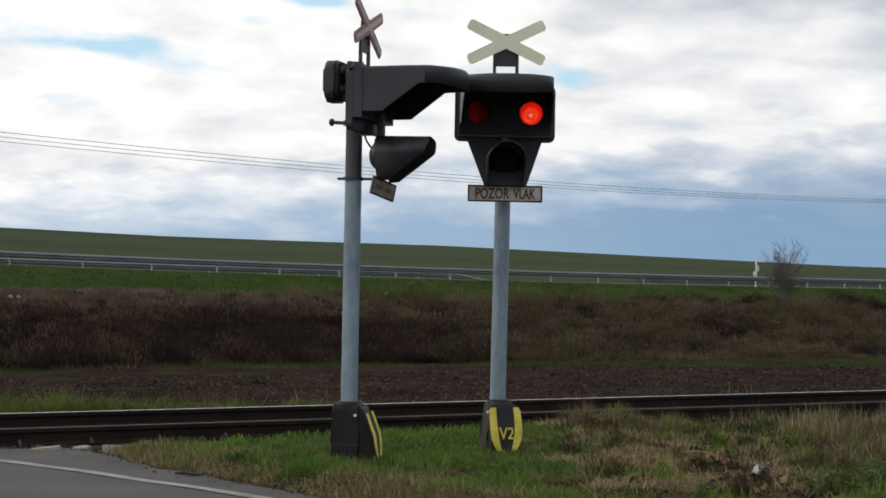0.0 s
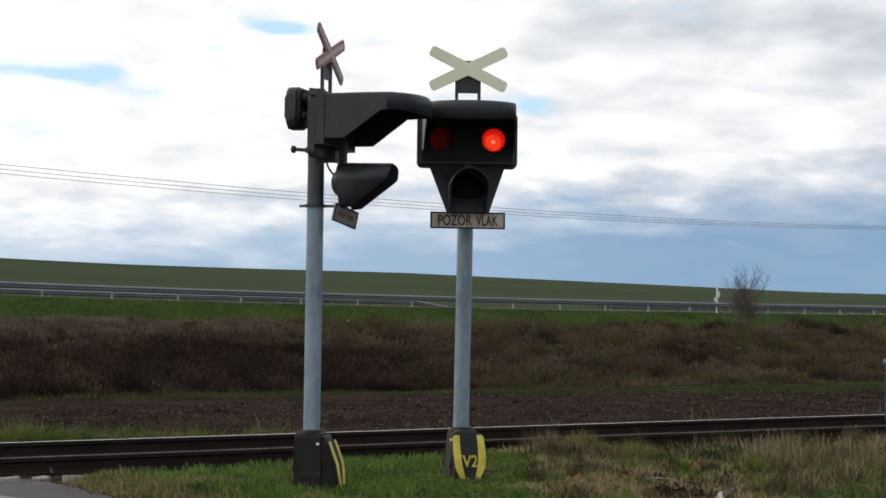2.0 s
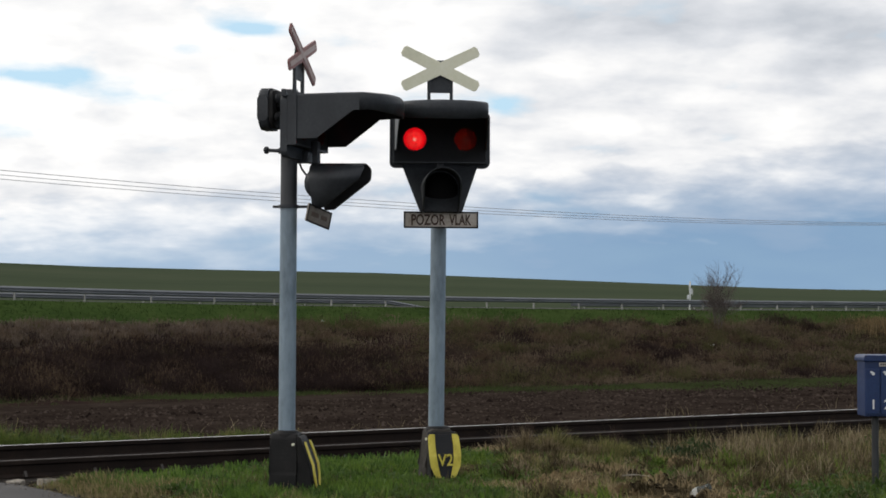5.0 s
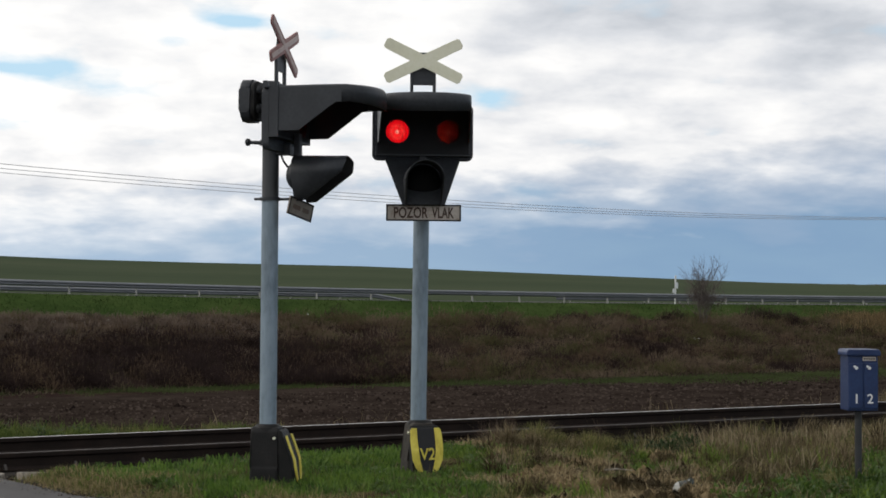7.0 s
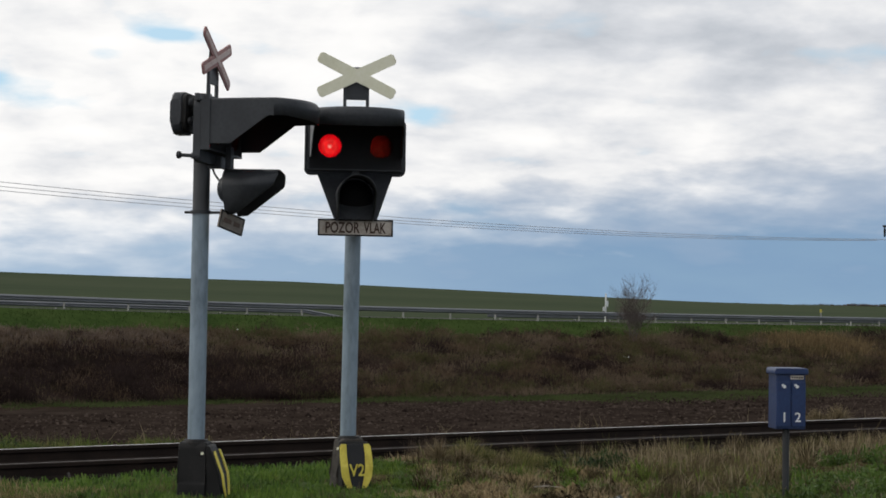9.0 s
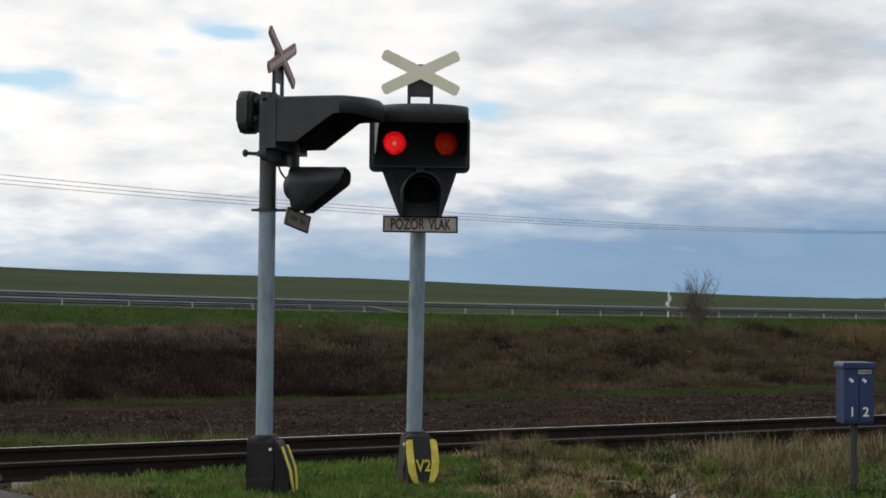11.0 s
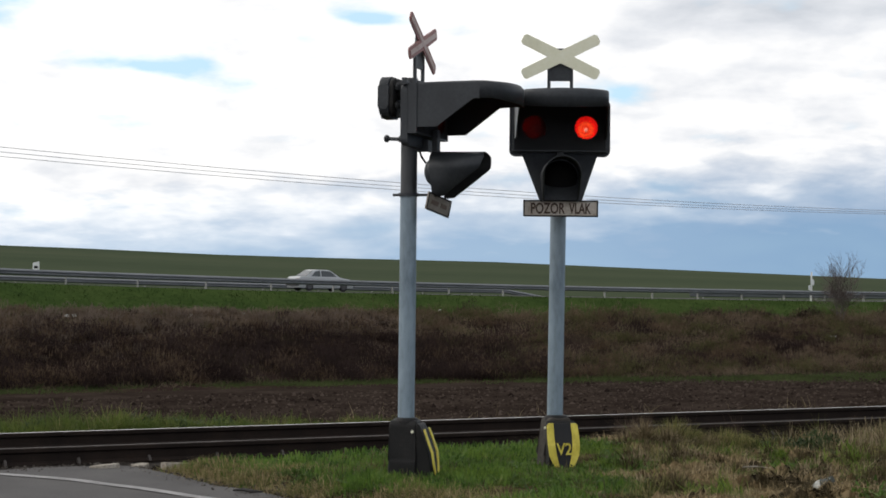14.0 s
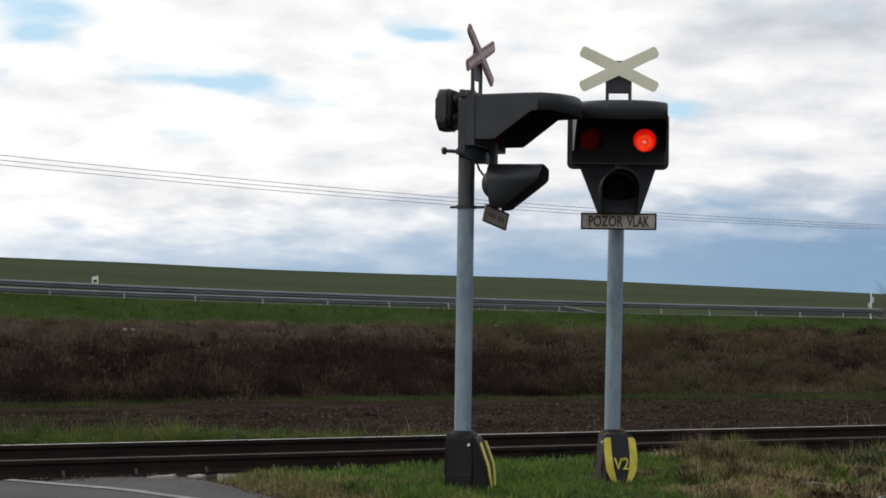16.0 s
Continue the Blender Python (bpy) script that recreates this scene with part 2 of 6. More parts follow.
# the darkest stop puts the tufts' self-shadow into the blade colour
M_LUSH = leafy("fresh_grass", [(0.018, 0.040, 0.009), (0.056, 0.112, 0.018), (0.124, 0.212, 0.034), (0.145, 0.175, 0.050)], 0.55, 2.6)
M_STRAW = leafy("dry_straw", [(0.045, 0.034, 0.017), (0.105, 0.080, 0.041), (0.19, 0.148, 0.082), (0.33, 0.27, 0.165)], 0.7, 0.0)
M_DEAD = leafy("dead_grass_thatch", [(0.036, 0.030, 0.015), (0.088, 0.072, 0.036), (0.160, 0.130, 0.068), (0.25, 0.21, 0.115)], 0.75, 3.0)
M_WEED = leafy("brown_bank_weeds", [(0.048, 0.034, 0.026), (0.090, 0.068, 0.048), (0.138, 0.106, 0.074), (0.175, 0.142, 0.098), (0.110, 0.106, 0.056)], 0.9, 0.3, 0.0, 0.2)
M_TURF = leafy("bank_turf", [(0.024, 0.042, 0.013), (0.036, 0.060, 0.018), (0.054, 0.080, 0.026)], 0.8, 0.3, 0.0, 0.2)
M_BARK = varied("grey_brown_bark", [(0.070, 0.055, 0.050), (0.125, 0.100, 0.090)], 6.0, (0.8, 0.95), 0.0, 0.3, 8)


# ---- plan: the track and the main road run nearly side by side ----
RAIL_D, RAIL_N = Vector((0.8566, 0.5160)), Vector((-0.5160, 0.8566))     # along the track, away from the camera
ROAD_D, ROAD_N = Vector((0.8010, 0.5985)), Vector((-0.5985, 0.8010))     # along the main road
S_NEAR, S_FAR, RAIL_TOP = 13.92, 15.355, 0.05
W_GUARD, W_FAR_GUARD = 82.4, 93.0


def on_track(l, s):
    p = RAIL_D * l + RAIL_N * s
    return p.x, p.y


def on_road(l, w):
    p = ROAD_D * l + ROAD_N * w
    return p.x, p.y


def smooth(a, b, t):
    u = min(1.0, max(0.0, (t - a) / (b - a)))
    return u * u * (3 - 2 * u)


def road_level(l):
    """The main road falls gently along its way."""
    return 0.75 + 0.80 * math.exp(-(max(l, -60.0) - 27.3) / 32.0)


def bank_foot(l):
    """Where the bank rises from the field, nearer towards the east."""
    return 64.0 - 3.0 * smooth(32, 62, l)


def crest(x, y):
    """Height of the hill's crest, 430 m off."""
    a = math.degrees(math.atan2(x, max(y, 1.0)))
    e = np.interp(a, (-60, -20, -15.5, -11, -7, -1.4, 3, 8, 12, 14.5, 18, 60), (1.7, 1.28, 1.19, 1.05, 0.985, 0.915, 0.775, 0.615, 0.475, 0.425, 0.39, 0.3))
    return 1.42 + 430 * math.tan(radians(float(e)))


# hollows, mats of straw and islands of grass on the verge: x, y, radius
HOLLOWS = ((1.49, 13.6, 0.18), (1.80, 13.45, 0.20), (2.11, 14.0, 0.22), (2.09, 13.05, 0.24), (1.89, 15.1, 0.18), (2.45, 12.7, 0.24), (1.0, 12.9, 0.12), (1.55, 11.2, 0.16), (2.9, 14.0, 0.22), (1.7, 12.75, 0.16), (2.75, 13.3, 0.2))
MATS = ((0.79, 12.6, 0.28), (0.76, 15.4, 0.22), (1.88, 15.6, 0.24), (2.29, 14.87, 0.24), (1.35, 12.38, 0.30), (1.68, 13.85, 0.22), (1.28, 13.0, 0.20), (1.1, 10.9, 0.3), (1.5, 11.6, 0.3),
        (1.9, 12.3, 0.24), (2.6, 13.4, 0.2), (0.95, 14.6, 0.2), (2.2, 11.6, 0.25))
ISLANDS = ((1.35, 14.35, 0.26), (2.27, 16.1, 0.16), (1.0, 13.7, 0.22), (1.2, 15.3, 0.2), (1.6, 12.9, 0.14), (0.5, 14.6, 0.3), (0.45, 13.4, 0.28), (-0.3, 13.9, 0.3), (-0.4, 12.6, 0.28),
           (0.4, 12.4, 0.25), (1.15, 11.5, 0.15), (1.6, 14.7, 0.15), (2.3, 13.7, 0.12))


def ground_height(x, y):
    p = Vector((x, y))
    s, w, l = RAIL_N.dot(p), ROAD_N.dot(p), ROAD_D.dot(p)
    z = 0.03 * noise.noise((x * 0.7, y * 0.7, 3.0))
    if s < 13.2 and abs(x) < 12:
        z += (0.075 * noise.noise((x * 2.1, y * 2.1, 5.0)) + 0.04 * noise.noise((x * 5.5, y * 5.5, 5.0))) * smooth(0.3, 1.4, x) + 0.015 * noise.noise((x * 3.0, y * 3.0, 8.0))
    if s < 13.2 and -6 < x < 12 and 4 < y < 20:
        z -= 0.085 * smooth(0.6, 0.0, y - yedge(x))
    if 0.6 < x < 3.3 and 10.6 < y < 15.6:
        for cx, cy, rad in HOLLOWS:
            z -= 0.085 * math.exp(-(((x - cx) / 1.25) ** 2 + (y - cy) ** 2) / (rad * rad))
        for cx, cy, rad in MATS:
            z += 0.030 * math.exp(-(((x - cx) / 1.25) ** 2 + (y - cy) ** 2) / (rad * rad))
    z -= 0.16 * smooth(12.9, 13.5, s)
    z -= 0.15 * smooth(11.0, 12.4, s) * (1 - smooth(12.9, 13.5, s)) * smooth(0.6, 2.2, x)
    z -= 0.005 * smooth(11.7, 12.9, s) * (1 - smooth(12.9, 13.5, s)) * (1 - smooth(0.6, 1.4, x))
    z -= 0.09 * smooth(2.3, 3.2, x) * (1 - smooth(10.5, 12.0, s))
    # the shoulder behind the track falls to the low field
    z += (-2.95 + 0.14 - z) * smooth(17.4, 24.0, s)
    if s > 30:
        z += 0.10 * noise.noise((x * 0.25, y * 0.25, 7.0)) * (1 - smooth(54, 61, w))
    top = road_level(l)
    z += (-0.05 + 0.3 * (top - 1.0) - z) * smooth(bank_foot(l), 77.6, w)
    z += (top - z) * smooth(77.0, 82.0, w)
    if w > 96:
        r = math.hypot(x, y)
        c = crest(x, y)
        z += (c - z) * smooth(100, 430, r) * smooth(96, 130, w) if r < 430 else (c - z)
        z -= 0.02 * max(0.0, r - 430)
    return z


def mesh_object(name, verts, faces, mat, parent=None, smooth_faces=False):
    me = bpy.data.meshes.new(name)
    me.from_pydata(verts, [], faces)
    me.update()
    if smooth_faces:
        me.polygons.foreach_set("use_smooth", [True] * len(me.polygons))
    ob = new(name, me)
    if mat:
        me.materials.append(mat)
    ob.parent = parent
    return ob


def part(name, bm, mat, parent, label="", shade=False):
    me = bpy.data.meshes.new(name)
    bmesh.ops.recalc_face_normals(bm, faces=bm.faces)
    for e in bm.edges:
        if len(e.link_faces) == 2 and e.calc_face_angle(0.0) > 0.62:
            e.smooth = False
    bm.to_mesh(me)
    bm.free()
    if shade:
        me.polygons.foreach_set("use_smooth", [True] * len(me.polygons))
    me.materials.append(mat)
    ob = new(name, me)
    ob.parent = parent
    if label:
        tagged(ob, label)
    return ob


def thing(name, m, label, category, group="", kind=""):
    ob = new(name)
    ob.empty_display_size = 0.2
    ob.matrix_basis = m
    return tagged(ob, label, category, group, kind)


def box(x0, x1, y0, y1, z0, z1, bevel=0.0, bm=None):
    own = bm is None
    b = bmesh.new()
    bmesh.ops.create_cube(b, size=1.0)
    for v in b.verts:
        v.co = ((x0 + x1) / 2 + v.co.x * (x1 - x0), (y0 + y1) / 2 + v.co.y * (y1 - y0), (z0 + z1) / 2 + v.co.z * (z1 - z0))
    if bevel:
        bmesh.ops.bevel(b, geom=b.edges[:], offset=bevel, segments=2, affect="EDGES", profile=0.5)
    if own:
        return b
    tmp = bpy.data.meshes.new("tmp")
    b.to_mesh(tmp)
    b.free()
    bm.from_mesh(tmp)
    bpy.data.meshes.remove(tmp)
    return bm


def tube(points, radius, sides=12, radii=None, bm=None):
    """A round bar along points."""
    b = bm or bmesh.new()
    rings = []
    for i, p in enumerate(points):
        p = Vector(p)
        a = Vector(points[max(0, i - 1)])
        c = Vector(points[min(len(points) - 1, i + 1)])
        d = (c - a).normalized()
        u = d.orthogonal().normalized()
        if abs(d.z) < 0.9:
            u = d.cross(Vector((0, 0, 1))).normalized()
        v = d.cross(u)
        r = radii[i] if radii else radius
        rings.append([b.verts.new(p + u * r * math.cos(2 * math.pi * k / sides) + v * r * math.sin(2 * math.pi * k / sides)) for k in range(sides)])
    for r0, r1 in zip(rings, rings[1:]):
        for k in range(sides):
            b.faces.new((r0[k], r0[(k + 1) % sides], r1[(k + 1) % sides], r1[k]))
    b.faces.new(rings[0])
    b.faces.new(rings[-1][::-1])
    return b


def prism(outline, y0, y1, bevel=0.0):
    """An outline in x and z, given thickness from y0 to y1."""
    b = bmesh.new()
    f = [b.verts.new((x, y0, z)) for x, z in outline]
    k = [b.verts.new((x, y1, z)) for x, z in outline]
    n = len(outline)
    b.faces.new(f)
    b.faces.new(k[::-1])
    for i in range(n):
        b.faces.new((f[i], k[i], k[(i + 1) % n], f[(i + 1) % n]))
    if bevel:
        bmesh.ops.bevel(b, geom=b.edges[:], offset=bevel, segments=2, affect="EDGES", profile=0.5)
    return b


def lettering(text, size, parent, m, mat, name="lettering", depth=0.002, squeeze=1.0, bold=0.012, wide=0.0):
    cu = bpy.data.curves.new(name, "FONT")
    cu.body, cu.size, cu.extrude, cu.align_x, cu.align_y = text, size, depth, "CENTER", "CENTER"
    cu.offset = size * bold
    tmp = bpy.data.objects.new("tmp", cu)
    scene.collection.objects.link(tmp)
    me = bpy.data.meshes.new_from_object(tmp.evaluated_get(bpy.context.evaluated_depsgraph_get()))
    bpy.data.objects.remove(tmp)
    xs = [v.co.x for v in me.vertices]
    if wide:
        squeeze = wide / (max(xs) - min(xs))
    me.transform(Matrix.Diagonal((squeeze, 1, 1, 1)))
    me.materials.clear()
    me.materials.append(mat)
    ob = new(name, me)
    ob.parent = parent
    ob.matrix_basis = m
    return ob


def blades(name, pts, heights, widths, mat, lean=0.35, seed=1, label="", category="grass", segs=2, tip=0.15):
    """Many bent blades or stalks, each an island of its own."""
    rng = np.random.default_rng(seed)
    n = len(pts)
    pts, heights, widths = np.asarray(pts, float), np.asarray(heights, float), np.asarray(widths, float)
    a, ln = rng.uniform(0, 2 * np.pi, n), np.abs(rng.normal(0, lean, n))
    face = rng.uniform(0, np.pi, n)
    wx, wy = np.cos(face), np.sin(face)
    rows = segs + 1
    co = np.zeros((n, rows * 2, 3))
    for i in range(rows):
        t = i / segs
        out = heights * ln * t ** 1.8
        zz = heights * t * np.sqrt(np.maximum(0.15, 1 - (ln * t) ** 2 * 0.5))
        ww = widths * (1 - (1 - tip) * t) / 2
        cx, cy = pts[:, 0] + np.cos(a) * out, pts[:, 1] + np.sin(a) * out
        co[:, 2 * i] = np.stack([cx - wx * ww, cy - wy * ww, pts[:, 2] + zz], -1)
        co[:, 2 * i + 1] = np.stack([cx + wx * ww, cy + wy * ww, pts[:, 2] + zz], -1)
    quad = np.array([[2 * i, 2 * i + 1, 2 * i + 3, 2 * i + 2] for i in range(segs)])
    idx = (np.arange(n)[:, None, None] * rows * 2 + quad[None]).reshape(-1)
    me = bpy.data.meshes.new(name)
    me.vertices.add(n * rows * 2)
    me.vertices.foreach_set("co", co.reshape(-1))
    nf = n * segs
    me.loops.add(nf * 4)
    me.loops.foreach_set("vertex_index", idx.astype(np.int32))
    me.polygons.add(nf)
    me.polygons.foreach_set("loop_start", np.arange(0, nf * 4, 4, dtype=np.int32))
    me.update(calc_edges=True)
    me.validate()
    me.materials.append(mat)
    ob = new(name, me)
    return tagged(ob, label, category, "", "stuff")


def mounds(name, spots, per, length, width, mat, seed, label, category, lean=1.2, segs=1):
    """Round bushy masses of short twigs; spots hold x, y, z, radius and height."""
    rng = np.random.default_rng(seed)
    c = np.repeat(np.array(spots), per, axis=0)
    n = len(c)
    d = rng.normal(0, 1, (n, 3))
    d /= np.linalg.norm(d, axis=1)[:, None]
    d *= rng.uniform(0.25, 1.0, n)[:, None] ** 0.6
    pts = np.stack([c[:, 0] + d[:, 0] * c[:, 3] * 1.3, c[:, 1] + d[:, 1] * c[:, 3], c[:, 2] + np.abs(d[:, 2]) * c[:, 4] - 0.02], -1)
    return blades(name, pts, rng.uniform(length[0], length[1], n), rng.uniform(width[0], width[1], n), mat, lean, seed + 1, label, category, segs=segs, tip=0.35)


def clumps(rng, n_clumps, per, spread, region):
    """Points gathered in tufts; region(rng) gives a tuft's middle, or None."""
    out = []
    while len(out) < n_clumps:
        c = region(rng)
        if c is not None:
            out.append(c)
    c = np.repeat(np.array(out), per, axis=0)
    return c + rng.normal(0, spread, c.shape)


def with_ground(xy, lift=-0.01):
    return [(x, y, ground_height(x, y) + lift) for x, y in xy]


def stones(name, pts, radii, mat, seed, label, category):
    """Many rough little lumps in one mesh."""
    rng = np.random.default_rng(seed)
    pts, radii = np.asarray(pts, float), np.asarray(radii, float)
    n = len(pts)
    base = np.array([(1, 0, 0), (-1, 0, 0), (0, 1, 0), (0, -1, 0), (0, 0, 0.8), (0, 0, -0.8)], float)
    tri = np.array([(0, 2, 4), (2, 1, 4), (1, 3, 4), (3, 0, 4), (2, 0, 5), (1, 2, 5), (3, 1, 5), (0, 3, 5)])
    a = rng.uniform(0, 2 * np.pi, n)
    rot = np.stack([np.stack([np.cos(a), -np.sin(a), 0 * a], -1), np.stack([np.sin(a), np.cos(a), 0 * a], -1), np.stack([0 * a, 0 * a, 1 + 0 * a], -1)], 1)
    co = np.einsum("nij,kj->nki", rot, base) * radii[:, None, None] * rng.uniform(0.55, 1.25, (n, 6, 3)) + pts[:, None]
    f = (np.arange(n)[:, None, None] * 6 + tri[None]).reshape(-1, 3)
    return tagged(mesh_object(name, co.reshape(-1, 3).tolist(), f.tolist(), mat), label, category, "", "stuff")


# ---- the ground: one sheet to the horizon ----
def steps(*runs):
    """Runs of (start, end, step) joined into one rising list."""
    out = []
    for a, b, st in runs:
        n = max(1, round((b - a) / st))
        out += [a + (b - a) * i / n for i in range(n)]
    return out + [runs[-1][1]]


def yedge(x):
    """The far edge of the asphalt."""
    c = float(np.interp(x, (-12, -4.6, -3.4, -2.32, -1.10, 0.0, 1.2, 3.0, 8.0, 20.0), (18.5, 14.9, 13.85, 12.55, 11.24, 10.2, 9.2, 8.0, 6.0, 2.5)))
    return min(c, (13.72 + 0.516 * x) / 0.8566)


def build_ground():
    cols = steps((-3000, -300, 900), (-300, -40, 20), (-40, -6, 2), (-6, 0, 0.3), (0, 16, 0.12), (16, 60, 1.0), (60, 240, 4), (240, 700, 12), (700, 3200, 250))
    rows = [("s", v) for v in steps((-3000, -300, 900), (-300, -20, 40), (-20, 6, 2), (6, 9, 0.28), (9, 13.6, 0.12), (13.6, 25, 0.28))]
    rows += [("m", v) for v in steps((0.05, 0.99, 0.04))]
    rows += [("w", v) for v in steps((58.5, 97, 0.7), (97, 130, 3), (130, 640, 10), (640, 3200, 320))]
    verts, spots = [], []
    for kind, v in rows:
        for l in cols:
            lr = max(l, -250.0)
            rx, ry = on_road(lr, v if kind == "w" else 58.5)
            rx, ry = rx + RAIL_D.x * (l - lr), ry + RAIL_D.y * (l - lr)
            if kind == "s":
                x, y = on_track(l, v)
            elif kind == "w":
                x, y = rx, ry
            else:
                tx, ty = on_track(l, 25.0)
                x, y = tx + (rx - tx) * v, ty + (ry - ty) * v
            z = ground_height(x, y)
            if -60 < x < 24 and y < 20:
                z -= 0.22 * smooth(-0.03, 0.25, yedge(x) - y) * smooth(-12, -8, y - yedge(x))
            verts.append((x, y, z))
    nc = len(cols)
    faces, slots = [], []
    for r in range(len(rows) - 1):
        kind, v = rows[r]
        for c in range(nc - 1):
            i = r * nc + c
            faces.append((i, i + 1, i + nc + 1, i + nc))
            if kind == "s":
                slot = 0 if v < 12.9 else 1 if v < 16.6 else 2 if v < 24.6 else 3
            elif kind == "m":
                slot = 3
            else:
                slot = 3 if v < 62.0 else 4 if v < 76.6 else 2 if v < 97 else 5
            slots.append(slot)
    ob = mesh_object("ground", verts, faces, M_SOIL)
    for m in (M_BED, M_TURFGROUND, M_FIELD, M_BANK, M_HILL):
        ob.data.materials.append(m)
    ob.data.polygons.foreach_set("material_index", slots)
    ob.data.polygons.foreach_set("use_smooth", [True] * len(faces))
    return tagged(ob, "grassy verge, ploughed field, weedy bank and green hill", "ground", "", "structure")


# the darkest soil tone stands in for shaded hollows
M_SOIL = varied("verge_soil", [(0.012, 0.010, 0.006), (0.032, 0.025, 0.014), (0.072, 0.056, 0.031), (0.125, 0.098, 0.056)], 2.2, (0.9, 1.0), 0.0, 0.6, 14, depth=0.02, spec=0.0)
M_BED = varied("track_bed", [(0.010, 0.008, 0.007), (0.017, 0.0135, 0.0115), (0.029, 0.0235, 0.020)], 2.0, (0.9, 1.0), 0.0, 0.8, 14, depth=0.03, spec=0.0)
M_TURFGROUND = varied("turf", [(0.022, 0.038, 0.012), (0.034, 0.056, 0.016), (0.050, 0.070, 0.023)], 0.25, (0.9, 1.0), 0.0, 0.6, 14, depth=0.05, spec=0.0)
M_FIELD = varied("ploughed_soil", [(0.013, 0.0095, 0.008), (0.026, 0.0195, 0.016), (0.044, 0.034, 0.028)], 0.5, (0.9, 1.0), 0.0, 0.8, 10, depth=0.06, spec=0.0)
M_BANK = varied("bank_soil", [(0.014, 0.009, 0.009), (0.028, 0.019, 0.016), (0.042, 0.038, 0.021)], 0.22, (0.9, 1.0), 0.0, 0.8, 14, depth=0.1, spec=0.0)
# distance haze is put into this colour: a paler, greyer green
M_HILL = varied("winter_wheat_with_haze", [(0.040, 0.053, 0.033), (0.051, 0.064, 0.040), (0.063, 0.073, 0.047)], 0.012, (0.9, 1.0), 0.0, 0.3, 30, depth=0.1, spec=0.0, stretch=(0.5, 2.0, 1.0))
ground = build_ground()


EDGE_LINE = ((-4.72, 13.12), (-4.2, 12.83), (-3.41, 12.39), (-2.99, 12.08), (-2.51, 11.73), (-2.10, 11.41), (-1.74, 11.10), (-1.30, 10.71), (-0.4, 9.88), (0.8, 8.85), (3.0, 7.2), (7.0, 5.1))


def build_country_road():
    xs = steps((-40, -8, 1.0), (-8, 8, 0.16), (8, 20, 1.0))
    verts, faces = [], []
    n = 14
    for x in xs:
        ye = yedge(x) + 0.11 * noise.noise((x * 2.6, 1.0, 5.0)) + 0.08 * noise.noise((x * 9.0, 2.0, 5.0))
        for j in range(n + 1):
            t = j / n
            y = ye - 7.5 * t ** 1.4
            verts.append((x, y, -0.085 + 0.06 * t + 0.006 * noise.noise((x * 1.5, y * 1.5, 0)) - (0.05 if j == 0 else 0)))
    for i in range(len(xs) - 1):
        for j in range(n):
            a = i * (n + 1) + j
            faces.append((a, a + 1, a + n + 2, a + n + 1))
    tagged(mesh_object("country_road", verts, faces, M_ASPHALT, None, True), "grey worn asphalt road curving towards the track", "road", "", "structure")
    # edge line
    pts = EDGE_LINE
    verts, faces = [], []
    dense = []
    for (ax, ay), (bx, by) in zip(pts, pts[1:]):
        for k in range(12):
            dense.append((ax + (bx - ax) * k / 12, ay + (by - ay) * k / 12))
    for i, (x, y) in enumerate(dense):
        x2, y2 = dense[min(i + 1, len(dense) - 1)]
        x1, y1 = dense[max(i - 1, 0)]
        d = Vector((x2 - x1, y2 - y1)).normalized()
        for side in (-1, 1):
            w = 0.058 + 0.005 * noise.noise((i * 0.7, side * 3.0, 1.0))
            px, py = x - d.y * w * side, y + d.x * w * side
            t = min(1.0, max(0.0, (yedge(px) - py) / 7.5)) ** (1 / 1.4)
            verts.append((px, py, -0.085 + 0.06 * t + 0.006 * noise.noise((px * 1.5, py * 1.5, 0)) + 0.006))
    for i in range(len(dense) - 1):
        faces.append((2 * i, 2 * i + 1, 2 * i + 3, 2 * i + 2))
    tagged(mesh_object("edge_line", verts, faces, M_LINE), "worn white edge line painted on asphalt", "road marking", "", "structure")


build_country_road()


# ---- railway ----
def rail(s, tread, label):
    z0 = RAIL_TOP - 0.150
    prof = [(-0.065, z0), (0.065, z0), (0.065, z0 + 0.012), (0.012, z0 + 0.032), (0.008, z0 + 0.10), (0.034, z0 + 0.115), (0.034, z0 + 0.144), (0.022, RAIL_TOP),
            (-0.022, RAIL_TOP), (-0.034, z0 + 0.144), (-0.034, z0 + 0.115), (-0.008, z0 + 0.10), (-0.012, z0 + 0.032), (-0.065, z0 + 0.012)]
    ls = steps((-60, -20, 5), (-20, 40, 1.5), (40, 260, 10))
    verts, faces, slots = [], [], []
    n = len(prof)
    for l in ls:
        for o, z in prof:
            x, y = on_track(l, s + o)
            verts.append((x, y, z + 0.004 * noise.noise((l * 0.15, s, 0))))
    for i in range(len(ls) - 1):
        for k in range(n):
            a, b = i * n + k, i * n + (k + 1) % n
            faces.append((a, a + n, b + n, b))
            slots.append(1 if k == 7 else 0)
    ob = thing("rail", pose(0, 0, 0), label, "rail", "rails of the track")
    mesh_object("rail_web", verts, [f for f, k in zip(faces, slots) if not k], M_RUST, ob)
    mesh_object("rail_head", verts, [f for f, k in zip(faces, slots) if k], tread, ob)
    return ob


rail(S_FAR, M_TREAD, "rusty steel rail with a shiny worn head")
near_rail = rail(S_NEAR, M_TREAD_DULL, "rusty brown steel rail with a dull head")


